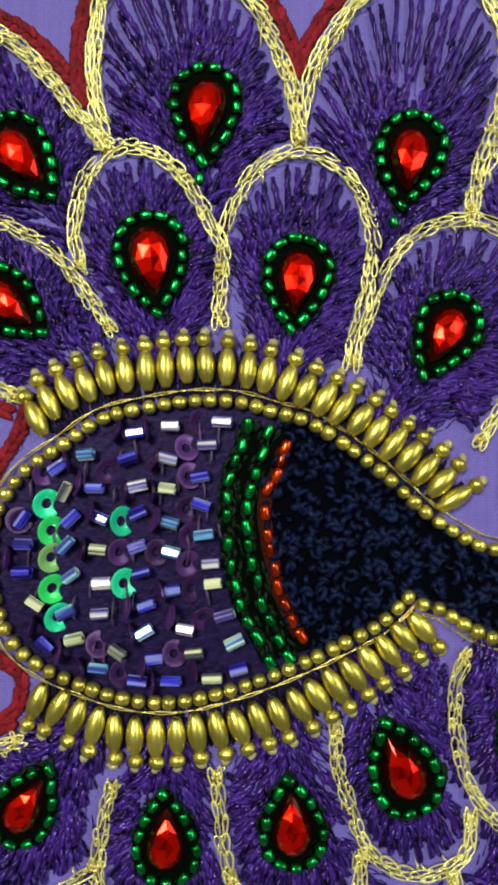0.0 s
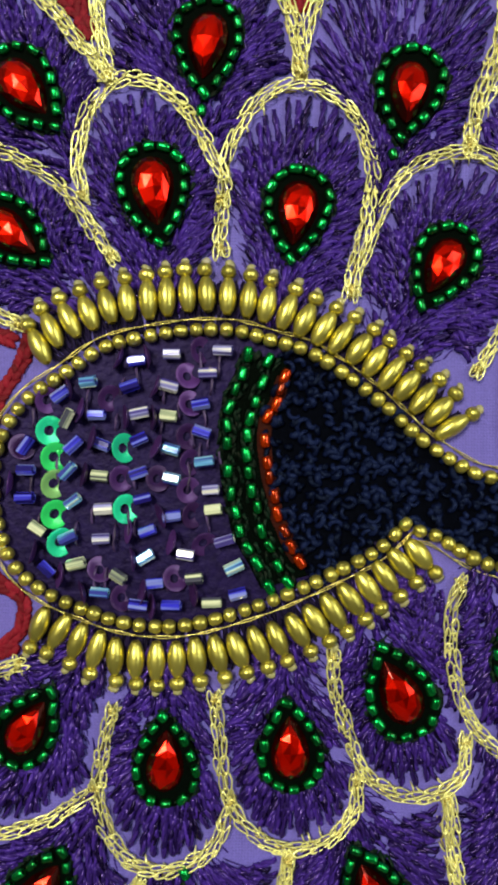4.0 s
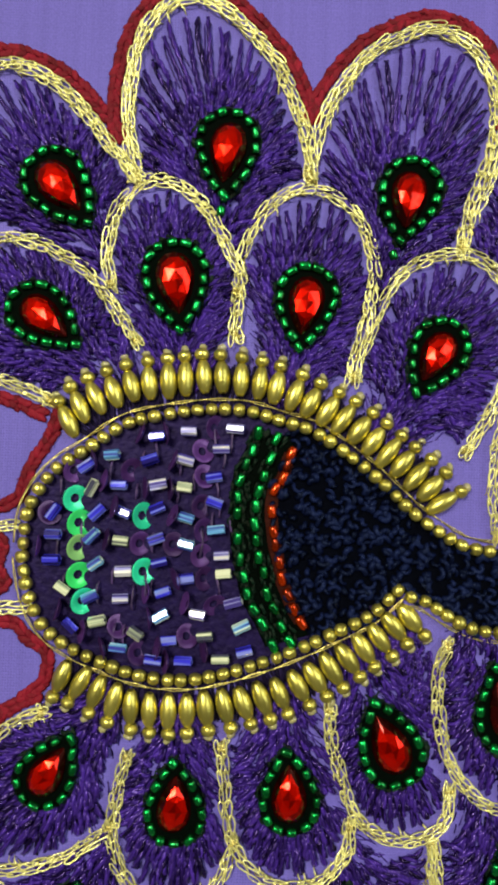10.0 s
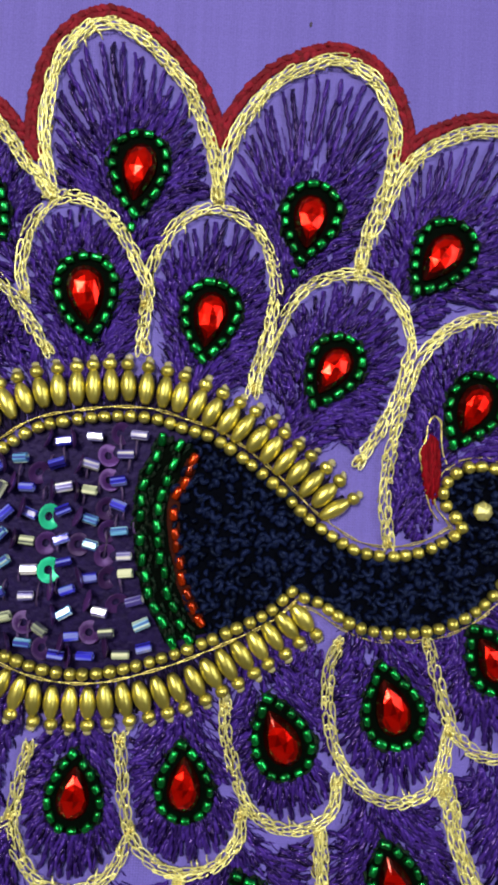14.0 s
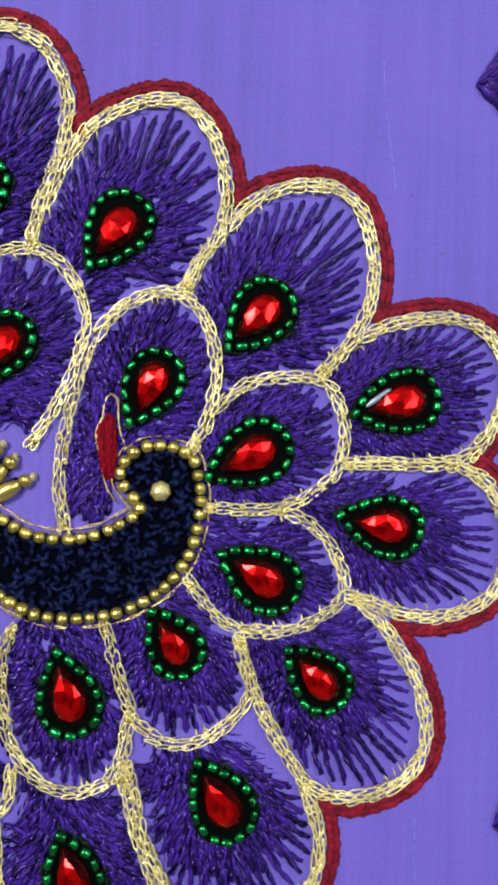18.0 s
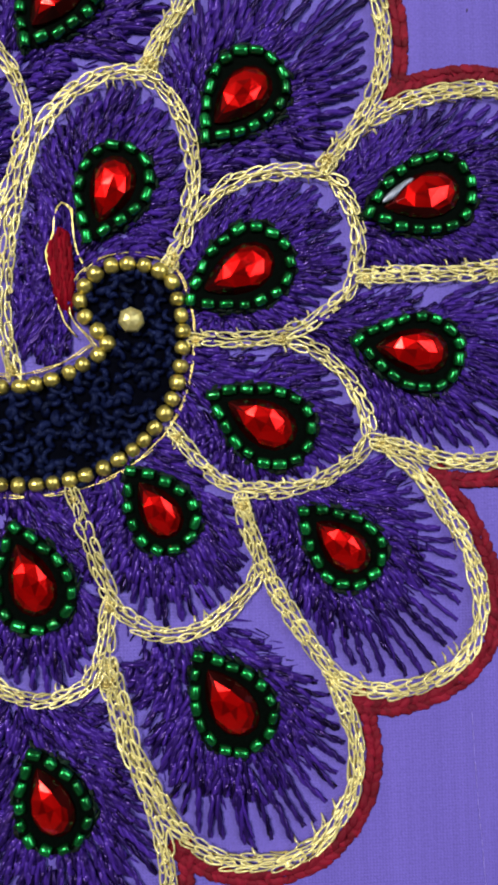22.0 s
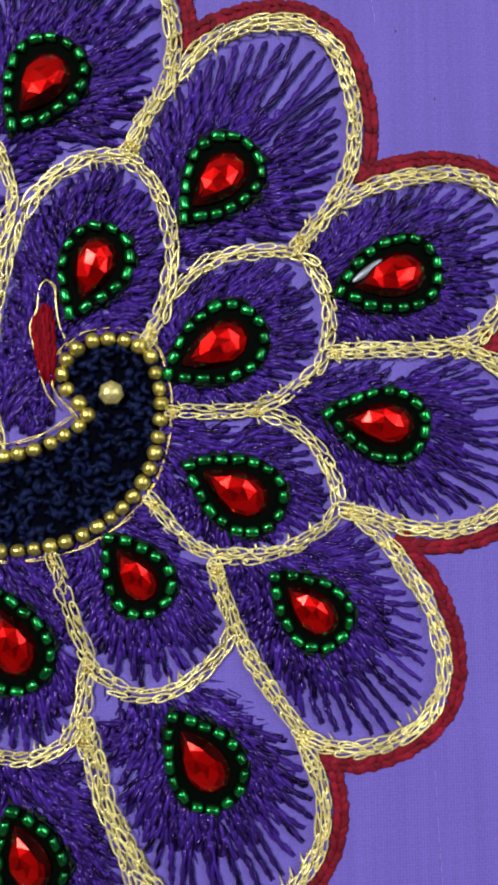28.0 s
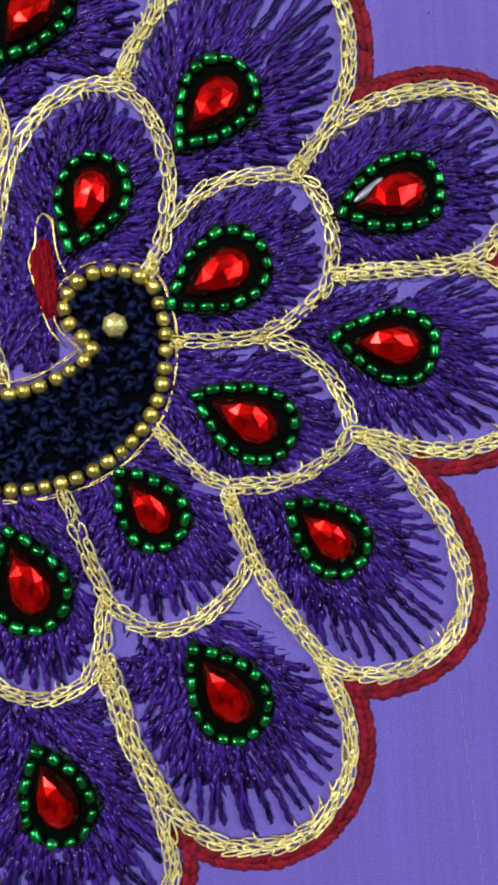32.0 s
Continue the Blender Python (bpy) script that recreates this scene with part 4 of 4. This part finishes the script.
def bugle_mesh(name, mat):
    """A short cut tube, six-sided, with its bore."""
    v, f, n = [], [], 6
    for x, r in ((-1.25, 0.3), (-1.32, 0.55), (-1.25, 0.72), (1.25, 0.72), (1.32, 0.55), (1.25, 0.3)):
        for j in range(n):
            a = 2 * math.pi * (j + 0.5) / n
            v.append((x, r * math.cos(a), r * math.sin(a)))
    for i in range(6):
        for j in range(n):
            k, i2 = (j + 1) % n, (i + 1) % 6
            f.append((i * n + j, i * n + k, i2 * n + k, i2 * n + j))
    return mesh_of(name, v, f, mat, False)


PLUM_SEQUIN = sequin_mesh("sequin", SEQUIN)
SHINY = [sequin_mesh("sequin", m) for m in (TEAL, SPRING, LIME)]
FLAT_SEQUINS = ((-7.3, 3.0), (-9.1, -0.9), (-8.7, -5.0), (-9.1, -9.8), (-8.7, -13.6), (-8.9, -17.7), (-8.3, -21.4), (-6.5, -25.5), (-20.6, -4.2), (-18.8, -16.1), (-29.8, -4.6), (-33.5, -11.6), (-21.8, -29.6), (-18.5, -33.7), (-10.7, -30.8), (-13.4, -16.1))
EDGE_SEQUINS = ((-18.7, 1.5), (-14.6, 1.9), (-26.1, -2.6), (-24.3, -6.2), (-17.6, -7.1), (-13.3, -2.7), (-13.6, -7.1), (-22.5, -10.3), (-13.1, -11.5), (-23.6, -15.6), (-34.5, -16.9), (-12.3, -21.3), (-17.0, -23.7), (-16.4, -27.8), (-31.0, -27.0), (-27.0, -30.3), (-23.7, -32.7), (-10.7, -25.4), (-14.9, -32.7), (-13.5, -34.7), (-7.4, -32.7))
SHINY_SEQUINS = ((-29.4, -9.1, 0), (-28.7, -13.0, 1), (-28.7, -16.9, 2), (-28.5, -21.4, 1), (-27.7, -25.5, 0), (-18.5, -11.6, 0), (-18.1, -20.6, 0))
rng = random.Random(8)
for x, y in FLAT_SEQUINS:
    part("sequin", PLUM_SEQUIN, panel, at(x + 14, y + 16, 0.75, rng.uniform(-30, 30), rng.uniform(30, 42), rng.uniform(-12, 12), 1.1, 1.1, 1.1), "plum iridescent sequin")
for x, y in EDGE_SEQUINS:
    part("sequin", PLUM_SEQUIN, panel, at(x + 14, y + 16, 1.75, rng.uniform(-25, 25), -rng.uniform(64, 78), 0, 1.05, 1.05, 1.3), "plum sequin standing on edge")
for x, y, tone in SHINY_SEQUINS:
    part("sequin", SHINY[tone], panel, at(x + 14, y + 16, 0.85, rng.uniform(-25, 25), rng.uniform(34, 44), rng.uniform(-8, 8), 1.22, 1.22, 1.22), ("teal", "spring green", "lime green")[tone] + " iridescent sequin")
strands = Bag()
for _ in range(45):
    x, y, long = rng.uniform(-35, -4), rng.uniform(-36, 4), rng.uniform(1.2, 2.4)
    if all(inside(x, y + k * (long + 1.2), left) for k in (-1, 1)):
        stitch(strands, (x + 14 + rng.uniform(-0.5, 0.5), y + 16 - long), (x + 14 + rng.uniform(-0.5, 0.5), y + 16 + long), 0.13, rng.uniform(0.7, 1.5))
part("holding_thread", strands.mesh("holding_thread", PLUM_THREAD), panel, None, "plum threads that hold the sequins", "stuff")
BUGLE_PLACES = {
    "blue": [(-16.4, 1.3, 8), (-17.4, -2.5, 20), (-22.2, -6.7, 0), (-27.5, -3.8, 35), (-25.7, -11.2, 45), (-16.0, -10.3, 25), (-32.5, -14.9, 0), (-32.6, -19.0, 3), (-16.0, -15.2, 20), (-11.1, -21.5, 8), (-15.4, -19.0, 15), (-29.3, -29.4, -45), (-14.6, -23.7, 22), (-15.9, -34.6, -8), (-11.0, -34.6, 3), (-7.0, -5.0, 10), (-6.8, -9.1, -18), (-21.4, -11.1, -20), (-13.5, -31.4, 5), (-1.3, -32.8, 15), (-32.6, -11.3, 55)],
    "white": [(-11.3, 2.3, 0), (-3.8, 2.9, -3), (-6.0, -0.5, 3), (-11.7, -2.4, -15), (-16.0, -6.4, 12), (-21.4, -24.9, 3), (-9.0, -27.1, -8), (-5.4, -17.6, 5), (-3.3, -25.1, 18), (-21.1, -20.5, 3)],
    "cyan": [(-23.5, -1.9, 5), (-11.3, -11.7, -15), (-26.4, -15.0, 45), (-6.4, -13.5, 8), (-26.3, -24.8, 25), (-14.9, -27.5, 30), (-1.9, -28.9, 25), (-21.5, -32.8, -3), (-11.1, -16.0, -12), (-25.6, -19.4, 35)],
    "cream": [(-11.7, -6.8, -6), (-26.6, -7.3, 60), (-21.7, -15.7, -5), (-5.0, -20.5, 8), (-30.8, -23.5, -35), (-25.0, -28.6, 15), (-18.8, -30.4, -30), (-7.7, -30.6, 8), (-5.1, -34.1, 3)],
}
for tone, places in BUGLE_PLACES.items():
    me = bugle_mesh("bugle_bead", BUGLES[tone])
    for x, y, turn in places:
        part("bugle_bead", me, panel, at(x + 14, y + 16, 1.75, turn, random.uniform(-12, 12), random.uniform(12, 48), random.uniform(0.92, 1.12), random.uniform(1.08, 1.25), 1.15), tone + " iridescent bugle bead")


def headings(row):
    """Each bead of a row with the heading of the row there."""
    d = np.gradient(np.array(row), axis=0)
    return [(x, y, math.degrees(math.atan2(b, a))) for (x, y), (a, b) in zip(row, d)]


for row in GREEN_ROWS:
    for x, y, h in headings(row):
        part("bead", GREEN_BEAD, panel, at(x + 14, y + 16, 1.1, h + random.uniform(-14, 14), random.uniform(-8, 8), 0, random.uniform(1.1, 1.4), random.uniform(0.85, 1.0), 0.95), "emerald bead")
part("pad", sheet("pad", np.vstack([offset_line(smooth_line(GREEN_ROWS[0]), -1.3), smooth_line([(6.0, 2.0), *ORANGE_ROW, (9.2, -30.4)])[::-1]]) + np.array((14, 16)), 0.05, 0.44, PAD), panel, None, "black-green thread rows")
rows = Bag()
for row in (*GREEN_ROWS, GREEN_ROWS[0]):
    for x, y, h in spaced(smooth_line(row), 0.5, jitter=0.25):
        t, long, o = radians(h + random.uniform(-25, 25)), random.uniform(0.6, 1.3), random.uniform(-1.3, 1.5)
        stitch(rows, (x + 14 + o - long * math.cos(t), y + 16 - long * math.sin(t)), (x + 14 + o + long * math.cos(t), y + 16 + long * math.sin(t)), 0.2, random.uniform(0.3, 0.6))
part("pad_thread", rows.mesh("pad_thread", PAD_THREAD), panel, None, "bottle-green couching threads", "stuff")
part("oxblood_pad", sheet("oxblood_pad", np.vstack([offset_line(smooth_line(ORANGE_ROW), 0.9), offset_line(smooth_line(ORANGE_ROW), -1.2)[::-1]]) + np.array((14, 16)), 0.05, 0.52, OXBLOOD), panel, None, "dark oxblood thread row")
for x, y, h in headings(ORANGE_ROW):
    part("bead", ORANGE_BEAD, panel, at(x + 14, y + 16, 0.95, h + random.uniform(-12, 12), random.uniform(-8, 8), 0, random.uniform(0.9, 1.1), random.uniform(1.0, 1.18), 1.0), "orange lined bead")

neck = thing("navy_neck", 40, -18, "navy knotted-yarn shape with a curled end, edged by brass beads", "embroidery")
shape = [p for p in smooth_line(TOP) if p[0] > 5.5] + list(smooth_line(HEAD)) + [p for p in smooth_line(BOTTOM) if p[0] > 9] + list(split[::-1])
shape = [tuple(p) for p in shape]
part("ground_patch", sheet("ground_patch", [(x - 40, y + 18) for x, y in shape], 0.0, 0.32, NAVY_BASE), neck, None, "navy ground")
rng, knots, kept = random.Random(4), Bag(), []
for _ in range(9000):
    x, y = rng.uniform(3, 62), rng.uniform(-31, 2)
    if inside(x, y, shape) and all((x - a) ** 2 + (y - b) ** 2 > 1.0 for a, b in kept):
        kept.append((x, y))
        a, r, lean = rng.uniform(0, 2 * math.pi), rng.uniform(0.6, 1.15), rng.uniform(-0.35, 0.35)
        sweep, flat, path = rng.uniform(1.2, 2.8), rng.uniform(0.55, 1.0), []
        for i in range(8):
            b = sweep * (i / 7 - 0.5)
            u, v = r * 1.2 * math.cos(b), r * flat * math.sin(b) * 1.2
            path.append((x - 40 + u * math.cos(a) - v * math.sin(a), y + 18 + u * math.sin(a) + v * math.cos(a),
                         0.35 + 0.65 * math.sin(math.pi * i / 7) + lean * math.sin(b) * 0.5))
        knots.tube(path, rng.uniform(0.32, 0.56), 6)
part("knotted_yarn", knots.mesh("knotted_yarn", NAVY), neck, None, "looped navy yarn knots", "stuff")

eye = lathe("eye_bead", [(-1.2, 0.9), (-0.6, 1.6), (0.1, 1.8), (0.6, 1.6), (1.05, 1.05), (1.3, 0.4), (1.32, 0.02)], PALE_GOLD, 7)
eye.shade_flat()
part("eye_bead", eye, neck, at(55.4 - 40, -7.2 + 18, 1.7, 0, -80, 0), "faceted brass eye bead")

border = thing("brass_bead_border", 10, -16, "line of round brass seed beads with a couched gold wire", "beadwork")
for points in (TOP, HEAD, BOTTOM):
    for x, y, h in spaced(smooth_line(points), 2.25, jitter=0.18):
        part("seed_bead", SEED, border, at(x - 10, y + 16, 1.14, h + random.uniform(-15, 15), random.uniform(-8, 8), random.uniform(0, 40), random.uniform(0.85, 1.05), random.uniform(0.82, 1.02), 0.95))
wire = Bag()
for points, d in ((TOP, 1.55), (HEAD, 1.45), (BOTTOM, 1.55)):
    for dd in (0, 0.18):
        line = offset_line(smooth_line(points, 0.8), d + dd)
        wire.tube([(x - 10 + random.uniform(-0.05, 0.05), y + 16 + random.uniform(-0.05, 0.05) + 0.1 * math.sin(i * 0.8 + 17 * dd), 0.85 + 0.12 * math.cos(i * 0.8 + 17 * dd)) for i, (x, y) in enumerate(line)], 0.1, 5)
part("gold_wire", wire.mesh("gold_wire", GOLD_WIRE), border, None, "thin couched gold wire")


def fringe(points, count, angles, label):
    """Rice beads side by side, each with a seed bead and a clear stop bead at its outer end; angles: (share of the row, heading)."""
    x0, y0 = points[len(points) // 2]
    ob = thing("rice_bead_fringe", x0, y0, label, "beadwork", "bead fringes")
    bed = Bag()
    for x, y, h in spaced(smooth_line(points), 0.42, jitter=0.2):
        c, s = math.cos(radians(h + 90)), math.sin(radians(h + 90))
        for lo, hi in ((-4.6, -0.3), (-0.8, 2.6)):
            u, v = lo + random.uniform(-0.5, 0.5), hi + random.uniform(-0.8, 0.6)
            k = 1 if label.startswith("arched") else -1
            stitch(bed, (x - x0 + k * u * c, y - y0 + k * u * s), (x - x0 + k * v * c + random.uniform(-0.5, 0.5), y - y0 + k * v * s), 0.2, 0.25)
    part("floss_bed", bed.mesh("floss_bed", BED), ob, None, "violet floss under the beads, darkened as shade between them", "stuff")
    for i, (x, y, h) in enumerate(spaced(smooth_line(points), count=count, jitter=0.12)):
        turn = np.interp(i / (count - 1), *zip(*angles)) + random.uniform(-3, 3)
        c, s = math.cos(radians(turn)), math.sin(radians(turn))
        k = random.uniform(0.94, 1.06)
        part("rice_bead", RICE, ob, at(x - x0, y - y0, 1.31, turn, random.uniform(-3, 3), random.uniform(0, 90), k, random.uniform(1.0, 1.08) + 0.12 * i / count, random.uniform(1.0, 1.06)))
        part("seed_bead", SEED, ob, at(x - x0 + 3.65 * c + random.uniform(-0.15, 0.15), y - y0 + 3.65 * s, 1.05, turn + random.uniform(-12, 12), 0, random.uniform(0, 90), 0.92, 1.08, 1.0))
        part("clear_bead", TIP, ob, at(x - x0 + 4.9 * c + random.uniform(-0.25, 0.25), y - y0 + 4.9 * s, 0.7, turn + random.uniform(-40, 40), random.uniform(-25, 25), random.uniform(0, 90), random.uniform(0.8, 1.2), random.uniform(1.1, 1.45), 1.2), "clear straw-coloured stop bead")


fringe([(-30.8, 3.2), (-28.7, 5.9), (-26.1, 7.3), (-23.3, 8.3), (-20.3, 9.4), (-14.6, 10.3), (-8.7, 11.2), (-2.5, 10.8), (3, 9.6), (8.7, 7.2), (14, 4.7), (18.7, 1.4), (23.3, -2), (28, -5.8), (29.9, -8.1)],
       24, [(0, 120), (0.08, 117), (0.17, 108), (0.25, 95), (0.4, 93), (0.5, 83), (0.6, 65), (0.7, 56), (0.85, 50), (0.95, 46), (1, 32)], "arched row of long brass rice beads with clear stops")
fringe([(-30.4, -37.6), (-27.4, -38.6), (-22, -41.3), (-19, -42.2), (-13.2, -42.8), (-7.3, -42.1), (-1.3, -41.1), (4.5, -39.4), (10.4, -36.6), (15.6, -33.3), (20.8, -29.7), (22.9, -28), (25.3, -26.7)],
       21, [(0, -109), (0.05, -116), (0.15, -103), (0.2, -90), (0.35, -86), (0.45, -72), (0.55, -64), (0.7, -56), (1, -49)], "sagging row of long brass rice beads with clear stops")

# the crimson satin point beside the curled end, outlined in wire
point = thing("crimson_point", 46, 0, "small crimson satin-stitched point outlined with gold wire", "embroidery")
bag = Bag()
for k in range(17):
    u = (k % 9) / 8 - 0.5
    stitch(bag, (0.1 + 2.7 * u, 6.4 - 12 * u * u), (0.8 + 1.8 * u, -6.6 + 6 * u * u), 0.34, 0.75 + 0.2 * (k > 8))
part("satin_stitches", bag.mesh("satin_stitches", SATIN), point, None, "", "stuff")
bag = Bag()
for wobble in (0, 0.3):
    line = smooth_line([(3.6, -0.6), (2.4, 2.2), (1.9, 5.0), (1.5 + wobble, 8.0), (0.4, 8.8), (-0.4, 7.4), (-0.8, 4.6), (-1.5 - wobble, 2.4), (-1.2, -1.0), (-0.5, -4.0), (0.4, -7.0), (2.0, -9.2)], 0.8)
    bag.tube([(x + random.uniform(-0.08, 0.08), y + random.uniform(-0.08, 0.08), 0.95) for x, y in line], 0.12, 5)
part("gold_wire", bag.mesh("gold_wire", GOLD_WIRE), point)

# the crimson scallops and gold ties at the rounded end of the panel
tail = thing("crimson_scallop", -39, -18, "crimson corded scallops with short gold chain ties", "embroidery")
bag = Bag()
for points in ([(-32.6, 5.2), (-33.8, 0.9), (-37.1, -4.6), (-38.4, -8.7), (-41.1, -10.7), (-45.3, -11.8), (-56, -13)], [(-56, -16), (-42.1, -15.8), (-41.7, -20.5), (-40.6, -23.5), (-44.7, -25.1), (-56, -26)],
               [(-56, -31), (-44.5, -29.8), (-38.9, -29.6), (-36.4, -32), (-33.3, -34.2), (-33.4, -38.4), (-36.5, -41.6), (-41.9, -45.7), (-44.6, -47.6)]):
    cord(bag, smooth_line(points) - np.array((-39, -18)))
part("crimson_cord", bag.mesh("crimson_cord", RED_THREAD), tail, None, "", "stuff")
for points in ([(-39.6, -13.7), (-43.3, -14), (-56, -13.8)], [(-37.6, -27), (-41.8, -27.1), (-56, -28.1)]):
    chain_band(tail, smooth_line(points), -39, -18, (-0.6, 0.6))
